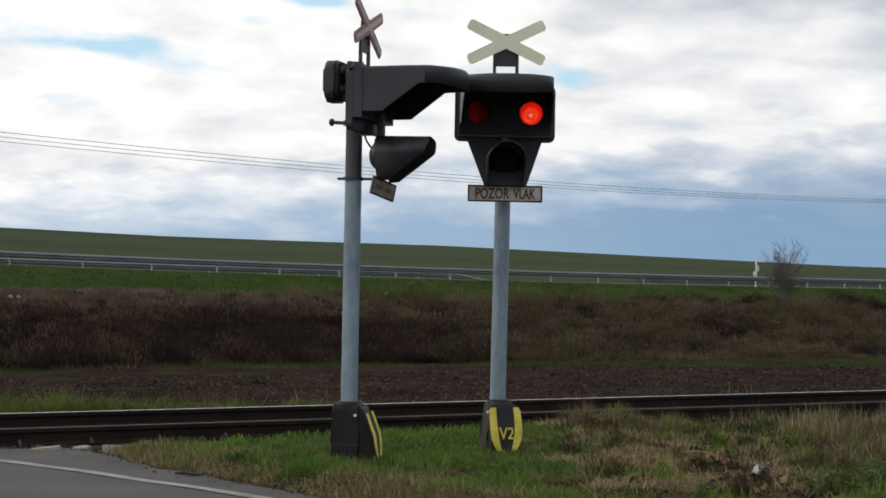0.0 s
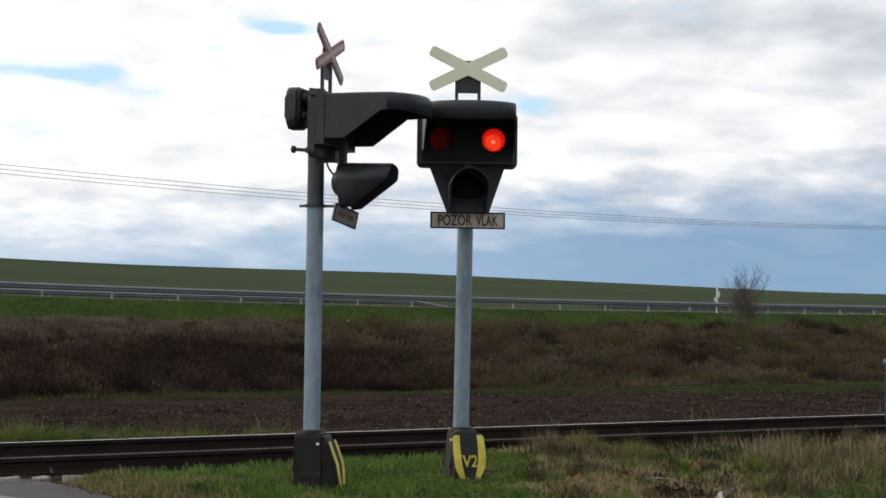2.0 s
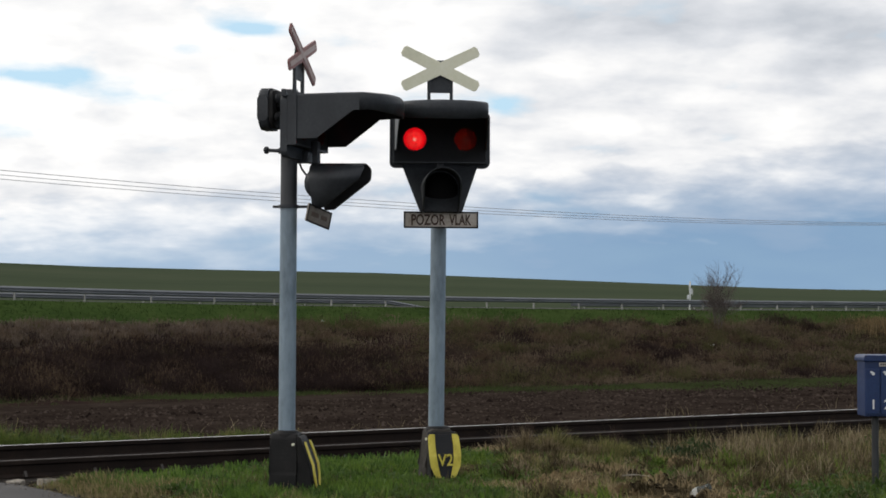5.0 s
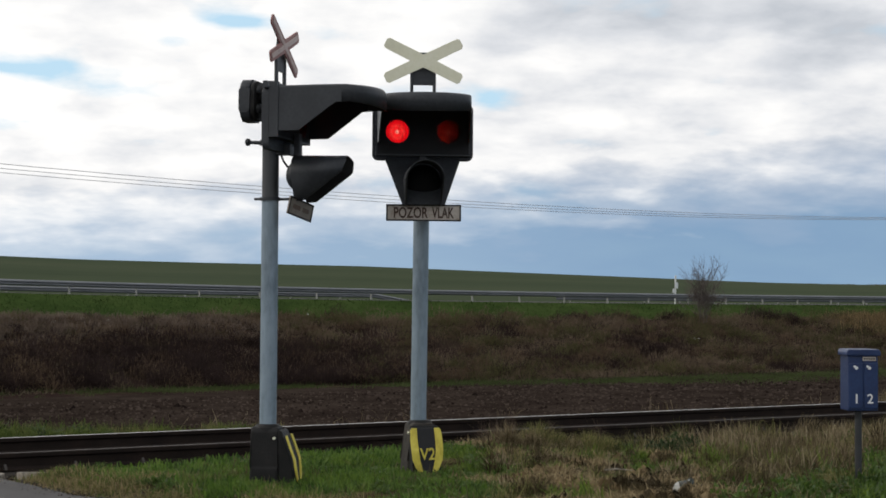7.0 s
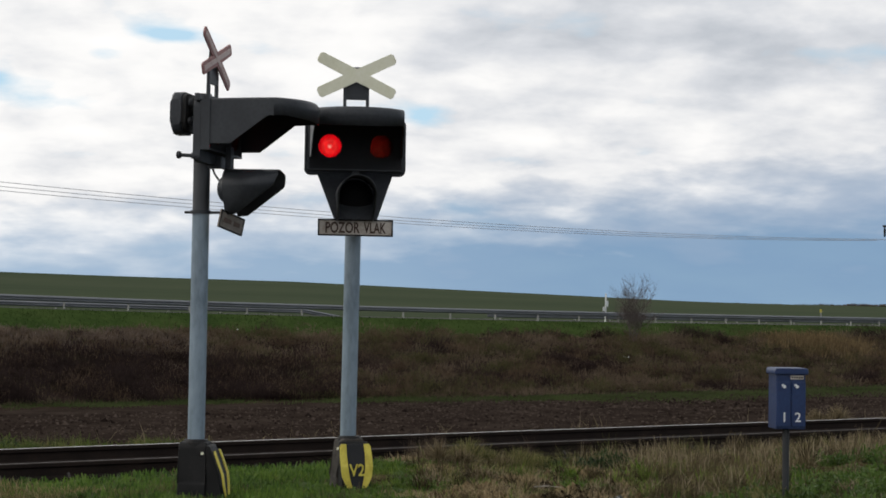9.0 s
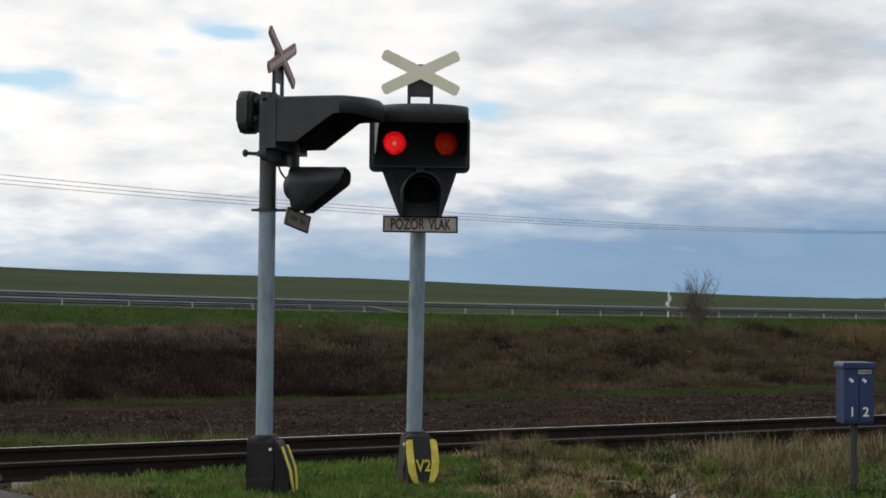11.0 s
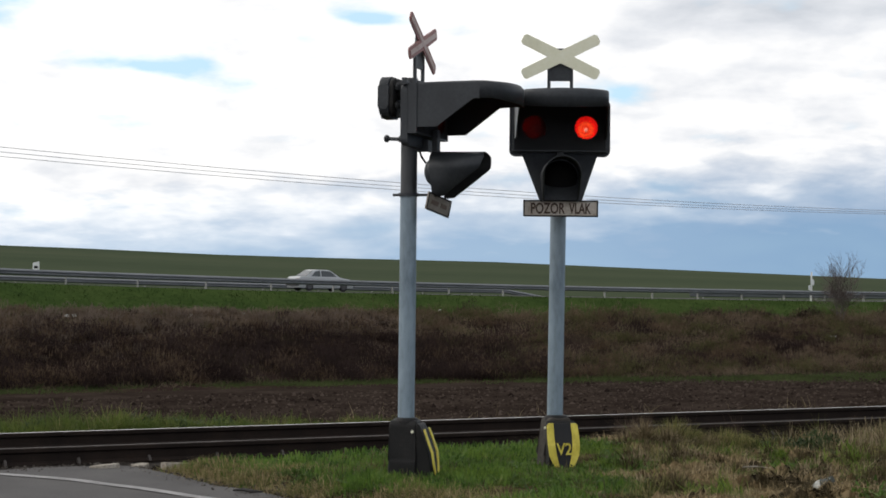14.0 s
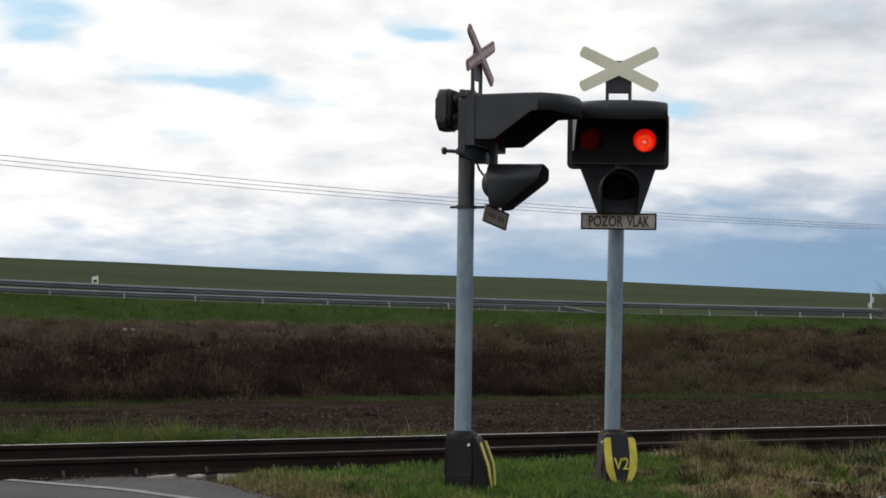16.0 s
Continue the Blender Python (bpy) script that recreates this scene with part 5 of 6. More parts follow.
def near_grass():
    rng = np.random.default_rng(11)

    def tuft_heights(k, per, lo, hi):
        return np.repeat(rng.uniform(0.45, 1.25, k), per) * rng.uniform(lo, hi, k * per)

    def patch(x, y, f, k):
        return noise.noise((x * f, y * f, k)) + 0.45 * noise.noise((x * f * 2.7, y * f * 2.7, k + 7))

    # short mixed turf, creeping over the asphalt's edge
    def inside(x, y, spots):
        return any(((x - cx) / 1.25) ** 2 + (y - cy) ** 2 < rad * rad for cx, cy, rad in spots)

    def turf(r):
        p = verge_spot(r, -4.2, 8.5, 9.0, 19.0, 13.1, r.normal(-0.02, 0.12))
        if p is None:
            return None
        x, y = p
        if y - yedge(x) < 0.42 * (1 - smooth(-2.6, -1.0, x)) and r.uniform() < 0.8:
            return None
        if inside(x, y, HOLLOWS) or inside(x, y, MATS):
            return None
        bare = smooth(0.6, 1.2, x) * (1 - smooth(2.6, 3.2, x)) * (1 - smooth(12.0, 12.6, RAIL_N.dot(Vector((x, y)))))
        return p if patch(x, y, 1.6, 71.0) - 0.62 * bare > r.uniform(-0.7, -0.1) else None
    k, per = 4600, 14
    xy = clumps(rng, k, per, 0.05, turf)
    blades("verge_grass", with_ground(xy), tuft_heights(k, per, 0.02, 0.06), rng.uniform(0.003, 0.007, k * per), M_GRASS, 0.95, 2, "short green and yellow verge grass")

    # fresh green: thick round the signals, in islands further on, low and leafy by the blue box
    def green(r):
        p = verge_spot(r, -3.2, 8.5, 10.2, 17.5, 13.15, abs(r.normal(0.0, 0.12)))
        if p is None:
            return None
        x, y = p
        if inside(x, y, MATS) or inside(x, y, HOLLOWS):
            return None
        if y - yedge(x) < 0.55 and r.uniform() < 0.72 - 0.9 * (y - yedge(x)):
            return None
        bias = 0.24 if x < 0.95 and y > 11.6 else (0.0 if y < 12.1 + 0.25 * (x - 2.7) else -0.3) if x > 2.5 else 0.08
        return p if patch(x, y, 1.3, 9.0) + bias > r.uniform(-0.05, 0.25) else None
    k, per = 3900, 24
    xy = clumps(rng, k, per, 0.055, green)
    hs = tuft_heights(k, per, 0.028, 0.078) * np.array([1 + 0.5 * smooth(2.6, 3.2, p[0]) for p in xy]) * np.array([1 - 0.5 * smooth(12.0, 12.9, RAIL_N.dot(Vector(p))) for p in xy])
    blades("fresh_grass", with_ground(xy), hs, rng.uniform(0.004, 0.009, k * per), M_LUSH, 1.15, 3, "fresh green grass tufts round the signals")

    # broad leaves low in the green
    k, per = 2600, 9
    xy = clumps(rng, k, per, 0.06, green)
    blades("broad_leaves", with_ground(xy), rng.uniform(0.03, 0.085, k * per), rng.uniform(0.012, 0.030, k * per), M_LUSH, 1.3, 13, "broad green leaves among the grass", "weeds", tip=0.35, segs=1)

    # mats of flattened dead grass with bare hollows
    def dead(r):
        p = verge_spot(r, -2.5, 8.0, 9.6, 17.0, 13.1, 0.0)
        if p is None:
            return None
        x, y = p
        if inside(x, y, HOLLOWS) or inside(x, y, MATS):
            return None
        n = patch(x, y, 1.9, 21.0) + (0.05 if 0.9 < x < 3.0 else -0.16) - (0.06 if x < 0.8 else 0)
        return p if n > r.uniform(0.05, 0.25) else None
    k, per = 640, 20
    xy = clumps(rng, k, per, 0.07, dead)
    blades("dead_grass", with_ground(xy), rng.uniform(0.05, 0.14, k * per), rng.uniform(0.006, 0.014, k * per), M_DEAD, 2.6, 4, "flattened brown dead grass")

    # scattered dark weeds whose colour stands in for shade in low spots
    def hollow(r):
        p = verge_spot(r, 0.7, 8.5, 10.5, 18.0, 13.2, 0.1)
        if p is None:
            return None
        x, y = p
        return p if patch(x, y, 1.7, 51.0) > r.uniform(0.08, 0.3) else None
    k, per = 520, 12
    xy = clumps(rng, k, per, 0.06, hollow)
    blades("dark_weeds", with_ground(xy), tuft_heights(k, per, 0.03, 0.09), rng.uniform(0.006, 0.016, k * per), M_DARKWEED, 1.8, 16, "dark weeds standing in for shade in hollows", "weeds")

    def scatter(spots, per_area, seed, spread=0.5):
        r = np.random.default_rng(seed)
        out = []
        for cx, cy, rad in spots:
            for _ in range(int(per_area * rad * rad)):
                ang, q = r.uniform(0, 2 * math.pi), rad * math.sqrt(r.uniform()) * r.uniform(0.75, 1.2)
                out.append((cx + q * math.cos(ang) * 1.25, cy + q * math.sin(ang)))
        return np.array(out), r
    # the hollows' shade is deepened by filling them with dark weeds
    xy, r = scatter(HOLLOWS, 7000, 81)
    blades("hollow_weeds", with_ground(xy, -0.03), r.uniform(0.02, 0.06, len(xy)), r.uniform(0.008, 0.018, len(xy)), M_DARKWEED, 2.6, 82, "dark weeds that put shade into the hollows", "weeds")
    xy, r = scatter(MATS, 9500, 83)
    blades("straw_mats", with_ground(xy, 0.0), r.uniform(0.03, 0.10, len(xy)), r.uniform(0.006, 0.014, len(xy)), M_MAT, 3.0, 84, "flat pale mats of dead straw")
    xy, r = scatter(ISLANDS, 8500, 85)
    blades("grass_islands", with_ground(xy, 0.0), r.uniform(0.03, 0.085, len(xy)), r.uniform(0.003, 0.008, len(xy)), M_BRIGHT, 0.9, 86, "small bright green islands of fresh grass")

    # a bed of dry reeds along the track, dense, with a brown foot
    def reeds(r):
        x, s = r.uniform(2.3, 7.6), r.uniform(11.65, 13.2)
        y = (s + 0.516 * x) / 0.8566
        near = smooth(2.3, 3.5, x)
        return (x, y) if patch(x, y, 1.5, 31.0) + 0.75 * near - 0.42 > r.uniform(-0.15, 0.25) else None
    k, per = 620, 22
    xy = clumps(rng, k, per, 0.050, reeds)
    hs = tuft_heights(k, per, 0.12, 0.26)
    blades("dry_straw", with_ground(xy), hs, rng.uniform(0.006, 0.013, k * per), M_STRAW, 0.6, 5, "dense bed of dry straw-coloured reeds along the track")
    xy = clumps(rng, 760, 20, 0.070, reeds)
    blades("reed_foot", with_ground(xy), rng.uniform(0.06, 0.17, len(xy)), rng.uniform(0.006, 0.014, len(xy)), M_REEDFOOT, 1.2, 25, "brown withered growth at the foot of the reeds", "weeds")
    k, per = 260, 5
    xy = clumps(rng, k, per, 0.11, reeds)
    blades("straw_stalks", with_ground(xy), rng.uniform(0.13, 0.30, k * per), rng.uniform(0.008, 0.018, k * per), M_STALK, 0.35, 15, "single tall pale stalks along the track", segs=3)

    def straw(r):
        x, y = r.uniform(0.8, 10.5), r.uniform(11.8, 21.5)
        s = RAIL_N.dot(Vector((x, y)))
        if not 12.3 < s < 13.35 or r.uniform() > smooth(2.2, 3.2, x) + 0.10:
            return None
        return (x, y) if patch(x, y, 1.6, 31.0) > r.uniform(-0.05, 0.25) else None
    k, per = 260, 16
    xy = clumps(rng, k, per, 0.06, straw)
    blades("green_weeds", with_ground(xy), tuft_heights(k, per, 0.07, 0.20), rng.uniform(0.005, 0.014, k * per), M_GRASS, 0.9, 6, "green weeds among dry straw", "weeds")

    # the bed spreads towards the asphalt in a brown standing mass
    def reed_depth(x, y):
        x0 = 2.42 + (y - 12.8) * 0.13 + 0.10 * noise.noise((y * 1.7, 3.0, 0.0))
        wide = 0.42 + 0.50 * (y - 12.6)
        return min((x - x0) / 0.25, (x0 + wide - x) / 0.25, (y - 12.45) / 0.3, (16.0 - y) / 0.3)

    def brake(r):
        x, y = r.uniform(2.2, 5.0), r.uniform(12.4, 16.0)
        return (x, y) if reed_depth(x, y) > r.uniform(0.0, 1.0) and patch(x, y, 2.2, 61.0) > r.uniform(-0.75, 0.05) else None
    for name, mat, k, per, lo, hi, lean, seed, label in (("brown_reeds", M_BRAKE, 330, 24, 0.06, 0.19, 1.0, 141, "standing mass of brown withered reeds"), ("bleached_reeds", M_STALK, 120, 9, 0.10, 0.26, 0.6, 143, "bleached reed stalks among brown ones"),
                                                          ("reed_grass", M_FADING, 240, 18, 0.06, 0.17, 1.0, 145, "yellow-green grass among the reeds")):
        r = np.random.default_rng(seed)
        xy = clumps(r, k, per, 0.045, brake)
        hs = np.repeat(r.uniform(0.6, 1.25, k), per) * r.uniform(lo, hi, k * per)
        blades(name, with_ground(xy), hs, r.uniform(0.006, 0.014, k * per), mat, lean, seed + 1, label, "reeds")
    # thin reddish plumes before the rail
    r = np.random.default_rng(151)
    xy = np.concatenate([r.normal((cx, cy), (0.045, 0.06), (n, 2)) for cx, cy, n in ((1.00, 15.95, 90), (1.10, 16.1, 60), (1.52, 16.3, 60), (1.98, 16.5, 50), (0.86, 15.9, 40))])
    blades("dry_plumes", with_ground(xy), r.uniform(0.18, 0.40, len(xy)), r.uniform(0.003, 0.007, len(xy)), M_PLUME, 0.32, 152, "thin reddish-brown dry plumes beside the rail", "reeds", segs=3)
    # low leafy cushions round the signals
    r = np.random.default_rng(161)
    spots = []
    while len(spots) < 150:
        x, y = r.uniform(-1.9, 1.15), r.uniform(11.9, 15.6)
        if RAIL_N.dot(Vector((x, y))) < 12.5 and y > yedge(x) + 0.35 and not inside(x, y, MATS) and patch(x, y, 1.6, 91.0) > r.uniform(-0.2, 0.2):
            rad = r.uniform(0.05, 0.13)
            spots.append((x, y, ground_height(x, y), rad, rad * r.uniform(0.4, 0.75)))
    mounds("leafy_cushions", spots, 70, (0.02, 0.045), (0.010, 0.022), M_NETTLE, 162, "low leafy green cushions among the grass", "weeds", 1.5, 2)

    # bright leafy growth before the reeds, round the post of the blue box
    def nettles(r):
        x, y = r.uniform(2.35, 6.6), r.uniform(10.8, 17.0)
        s = RAIL_N.dot(Vector((x, y)))
        if s > 11.9 or y < yedge(x) + 0.3 or reed_depth(x, y) > 0.1:
            return None
        return (x, y) if patch(x, y, 1.4, 77.0) + 0.8 * smooth(0.18, 0.24, x / y) - 0.35 > r.uniform(-0.05, 0.45) else None
    r = np.random.default_rng(131)
    spots = []
    while len(spots) < 330:
        p = nettles(r)
        if p is not None:
            rad = r.uniform(0.08, 0.20)
            spots.append((p[0], p[1], ground_height(*p), rad, rad * r.uniform(0.7, 1.3)))
    mounds("nettles", spots, 85, (0.025, 0.060), (0.014, 0.030), M_NETTLE, 132, "bright green leafy nettles before the reeds", "weeds", 1.6, 2)

    # yellowing grass and bare thatch along the asphalt
    def fringe(r):
        x = r.uniform(-3.6, 1.6)
        y = yedge(x) + abs(r.normal(0.05, 0.42))
        if RAIL_N.dot(Vector((x, y))) > 13.2:
            return None
        return (x, y) if patch(x, y, 2.0, 55.0) > r.uniform(-0.35, 0.15) else None
    k, per = 1500, 16
    xy = clumps(rng, k, per, 0.06, fringe)
    blades("yellowed_fringe", with_ground(xy), rng.uniform(0.03, 0.09, k * per), rng.uniform(0.003, 0.008, k * per), M_FADING, 1.8, 28, "yellowed trodden grass along the asphalt", segs=1)
    xy = clumps(rng, 700, 16, 0.07, fringe)
    blades("fringe_thatch", with_ground(xy), rng.uniform(0.03, 0.09, len(xy)), rng.uniform(0.005, 0.012, len(xy)), M_MAT, 2.4, 29, "brown thatch along the asphalt")
    # rounded tussocks along the track: straw, fading green, and fresh
    for name, mat, count, seed, label in (("straw_tussocks", M_STRAW, 52, 61, "rounded tussocks of dry straw beside the track"), ("fading_tussocks", M_FADING, 64, 62, "yellow-green grass tussocks beside the track"),
                                          ("dark_tussocks", M_DARKWEED, 46, 63, "dark withered tussocks beside the track")):
        r = np.random.default_rng(seed)
        pts, hs = [], []
        while len(pts) < count * 150:
            x = r.uniform(0.75, 2.5) if r.uniform() < 0.07 else r.uniform(2.5, 9.5)
            s = 13.4 - abs(r.normal(0, 0.42 + 0.5 * smooth(2.5, 3.2, x)))
            y = (s + 0.516 * x) / 0.8566
            rad, ht = r.uniform(0.08, 0.19), r.uniform(0.14, 0.34) * (0.6 + 0.4 * smooth(1.0, 2.5, x))
            for _ in range(150):
                ang, q = r.uniform(0, 2 * math.pi), abs(r.normal(0, rad * 0.6))
                px, py = x + q * math.cos(ang) * 1.3, y + q * math.sin(ang)
                pts.append((px, py, ground_height(px, py) - 0.01))
                hs.append(ht * r.uniform(0.55, 1.1) * max(0.35, 1 - 0.4 * q / rad))
        blades(name, pts, hs, r.uniform(0.006, 0.012, len(pts)), mat, 1.1, seed + 9, label)
    # grassy mounds and pale tufts that stand out along the rails
    for name, mat, seed, spots, label in (("grass_mounds", M_FADING, 91, ((1.35, 15.95, 0.24, 0.30), (1.58, 16.05, 0.15, 0.22), (1.85, 16.05, 0.21, 0.30), (2.05, 16.2, 0.14, 0.22), (1.08, 15.8, 0.13, 0.17)), "yellow-green grass mounds beside the rail"),
                                          ("pale_tufts", M_STRAW, 93, ((7.2, 24.25, 0.20, 0.27), (7.6, 24.5, 0.18, 0.30), (6.9, 24.1, 0.15, 0.22), (3.05, 15.95, 0.16, 0.26), (3.4, 16.3, 0.16, 0.26), (0.95, 16.1, 0.10, 0.30), (1.25, 15.45, 0.18, 0.23), (1.66, 15.85, 0.17, 0.23), (1.02, 15.5, 0.07, 0.28)), "pale dry tufts along the rails")):
        r = np.random.default_rng(seed)
        pts, hs = [], []
        for cx, cy, rad, ht in spots:
            for _ in range(1300 if mat is M_FADING else 650):
                ang, q = r.uniform(0, 2 * math.pi), abs(r.normal(0, rad * 0.7))
                px, py = cx + q * math.cos(ang) * 1.2, cy + q * math.sin(ang)
                pts.append((px, py, ground_height(px, py) - 0.01))
                hs.append(ht * r.uniform(0.6, 1.05) * max(0.3, 1 - 0.5 * (q / rad) ** 2))
        blades(name, pts, hs, r.uniform(0.005, 0.012, len(pts)), mat, 1.05, seed + 1, label)
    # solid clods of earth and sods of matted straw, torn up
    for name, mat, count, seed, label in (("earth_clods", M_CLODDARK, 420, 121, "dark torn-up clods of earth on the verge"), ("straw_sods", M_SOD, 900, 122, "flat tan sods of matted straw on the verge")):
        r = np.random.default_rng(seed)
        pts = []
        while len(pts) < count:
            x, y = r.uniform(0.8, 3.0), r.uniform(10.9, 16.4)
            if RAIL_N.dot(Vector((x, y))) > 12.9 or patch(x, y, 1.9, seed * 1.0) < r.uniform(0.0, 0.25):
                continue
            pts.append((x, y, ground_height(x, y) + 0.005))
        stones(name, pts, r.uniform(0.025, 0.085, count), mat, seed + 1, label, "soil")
    # small lumps that break up the verge
    # the brown ones imitate the shaded gaps between tufts
    for name, mat, count, seed, label in (("green_lumps", M_BRIGHT, 60, 101, "small fresh green grass lumps on the verge"), ("straw_lumps", M_STALK, 60, 102, "small tufts of bleached straw on the verge"),
                                          ("brown_lumps", M_REEDFOOT, 120, 103, "small dark lumps standing in for shade between tufts"), ("fading_lumps", M_FADING, 50, 104, "small yellow-green grass lumps on the verge")):
        r = np.random.default_rng(seed)
        pts, hs = [], []
        while len(pts) < count * 120:
            x, y = r.uniform(0.75, 4.6), r.uniform(10.6, 16.5)
            if RAIL_N.dot(Vector((x, y))) > 12.7 or (inside(x, y, MATS) and r.uniform() < 0.7):
                continue
            rad, ht = r.uniform(0.07, 0.17), r.uniform(0.07, 0.22)
            for _ in range(120):
                ang, q = r.uniform(0, 2 * math.pi), abs(r.normal(0, rad * 0.6))
                px, py = x + q * math.cos(ang) * 1.5, y + q * math.sin(ang)
                pts.append((px, py, ground_height(px, py) - 0.01))
                hs.append(ht * r.uniform(0.5, 1.05) * max(0.3, 1 - 0.5 * (q / rad) ** 2))
        blades(name, pts, hs, r.uniform(0.007, 0.016, len(pts)), mat, 1.4, seed + 9, label)
    # leafy green clumps standing out at the track's edge
    spots = [(x, y, ground_height(x, y), rad, ht) for x, y, rad, ht in ((2.59, 15.6, 0.15, 0.30), (2.45, 15.7, 0.13, 0.25), (2.75, 15.65, 0.13, 0.26), (2.2, 16.1, 0.15, 0.14), (3.9, 15.9, 0.2, 0.18))]
    mounds("leafy_clumps", spots, 420, (0.025, 0.060), (0.012, 0.026), M_LEAFCLUMP, 133, "leafy dark green clumps at the edge of the track", "weeds", 1.4, 2)

    # behind the track: low growth with uneven clumps standing out of it
    def behind(r):
        l, s = r.uniform(-10, 30), r.uniform(16.6, 17.9)
        x, y = on_track(l, s)
        n = noise.noise((x * 0.5, y * 0.5, 41.0))
        lift = 0.7 - 1.05 * smooth(4.8, 7.6, l)
        return (x, y) if n + lift > r.uniform(0, 0.5) else None
    k, per = 1900, 18
    xy = clumps(rng, k, per, 0.08, behind)
    blades("shoulder_grass", with_ground(xy), tuft_heights(k, per, 0.09, 0.24), rng.uniform(0.006, 0.014, k * per), M_SHOULDER, 1.1, 7, "green grass on the shoulder behind the track")
    r = np.random.default_rng(111)
    for name, mat, count, wide, label in (("shoulder_clumps", M_SHOULDER, 120, (0.006, 0.016), "yellow-green grass clumps behind the track"), ("shoulder_straw", M_FADING, 70, (0.005, 0.012), "fading straw clumps behind the track")):
        pts, hs = [], []
        while len(pts) < count * 150:
            l = r.uniform(-10, 8.5)
            x, y = on_track(l, r.uniform(16.7, 17.4))
            rad, ht = r.uniform(0.12, 0.34), r.uniform(0.22, 0.46) * (1 - 0.55 * smooth(4.0, 8.0, l))
            for _ in range(150):
                ang, q = r.uniform(0, 2 * math.pi), abs(r.normal(0, rad * 0.6))
                px, py = x + q * math.cos(ang) * 1.5, y + q * math.sin(ang)
                pts.append((px, py, ground_height(px, py) - 0.01))
                hs.append(ht * r.uniform(0.5, 1.05) * max(0.3, 1 - 0.5 * (q / rad) ** 2))
        blades(name, pts, hs, r.uniform(wide[0], wide[1], len(pts)), mat, 1.0, 112 + count, label)
    spots = []
    for _ in range(95):
        x, y = on_track(r.uniform(-10, 6.5), r.uniform(16.7, 17.3))
        rad = r.uniform(0.08, 0.22)
        spots.append((x, y, ground_height(x, y), rad, rad * r.uniform(0.9, 1.4)))
    mounds("shoulder_leaves", spots[:40], 130, (0.03, 0.08), (0.012, 0.028), M_LEAFCLUMP, 141, "dark leafy clumps behind the track", "weeds", 1.4)
    mounds("shoulder_herbs", spots[40:], 130, (0.03, 0.08), (0.010, 0.024), M_SHOULDER, 143, "yellow-green leafy herbs behind the track", "weeds", 1.4)
    xy = clumps(rng, 55, 5, 0.12, lambda q: on_track(q.uniform(-8, 22), q.uniform(16.6, 17.6)))
    blades("shoulder_stalks", with_ground(xy), rng.uniform(0.12, 0.32, len(xy)), rng.uniform(0.005, 0.010, len(xy)), M_STRAW, 0.7, 30, "thin dry stalks behind the track", segs=3)


M_SHOULDER = leafy("yellow_green_shoulder_grass", [(0.026, 0.044, 0.011), (0.070, 0.105, 0.022), (0.125, 0.160, 0.036), (0.21, 0.195, 0.075)], 0.7, 2.2, 0.2, 0.3)
M_FADING = leafy("fading_grass", [(0.044, 0.052, 0.016), (0.108, 0.118, 0.034), (0.19, 0.182, 0.064), (0.29, 0.25, 0.112)], 0.7, 0, 0.2)
M_STALK = leafy("pale_dry_stalks", [(0.10, 0.072, 0.042), (0.22, 0.17, 0.10), (0.40, 0.33, 0.22)], 0.7, 0.0)
M_MAT = leafy("pale_straw_mat", [(0.13, 0.096, 0.052), (0.275, 0.210, 0.118), (0.43, 0.34, 0.20)], 0.8, 0, 0.1)
M_BRIGHT = leafy("bright_fresh_grass", [(0.048, 0.088, 0.014), (0.118, 0.190, 0.026), (0.185, 0.265, 0.040)], 0.6, 0, 0.2)
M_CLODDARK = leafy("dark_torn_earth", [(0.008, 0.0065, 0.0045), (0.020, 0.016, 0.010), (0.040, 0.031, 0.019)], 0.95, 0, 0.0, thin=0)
M_SOD = leafy("matted_tan_sod", [(0.060, 0.043, 0.022), (0.120, 0.087, 0.047), (0.200, 0.150, 0.085)], 0.95, 0, 0.0, thin=0)
M_REEDFOOT = leafy("brown_reed_foot", [(0.026, 0.020, 0.011), (0.062, 0.049, 0.026), (0.115, 0.092, 0.050)], 0.8, 0, 0.1)
M_BRAKE = leafy("brown_standing_reeds", [(0.045, 0.034, 0.019), (0.105, 0.080, 0.045), (0.185, 0.145, 0.085)], 0.8, 0, 0.15)
M_PLUME = leafy("reddish_dry_plumes", [(0.070, 0.048, 0.034), (0.130, 0.092, 0.066), (0.20, 0.15, 0.11)], 0.8, 0, 0.2)
M_LEAFCLUMP = leafy("dark_leaf_clump", [(0.018, 0.032, 0.012), (0.042, 0.068, 0.024), (0.078, 0.110, 0.042)], 0.6, 0, 0.2)
M_NETTLE = leafy("nettle_leaves", [(0.026, 0.050, 0.011), (0.068, 0.120, 0.022), (0.135, 0.212, 0.040)], 0.55, 2.0, 0.25)
# dark weeds; in the hollows this colour carries the shade
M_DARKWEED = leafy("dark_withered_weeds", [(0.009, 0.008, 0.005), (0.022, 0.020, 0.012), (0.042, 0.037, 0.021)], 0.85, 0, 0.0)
near_grass()


def dry_reeds():
    for pts in ([(6.63, 20.2, -0.22), (6.72, 20.2, 0.0), (6.95, 20.22, 0.36)], [(4.32, 18.1, -0.2), (4.35, 18.1, -0.02), (4.42, 18.12, 0.14)]):
        ob = new("dry_reed", bpy.data.meshes.new("dry_reed"))
        g = tube(pts, 0.005, 6)
        g.to_mesh(ob.data)
        g.free()
        ob.data.materials.append(M_STRAW)
        tagged(ob, "long pale dry reed leaning beside the rail", "reed", "reeds by the rail")


dry_reeds()


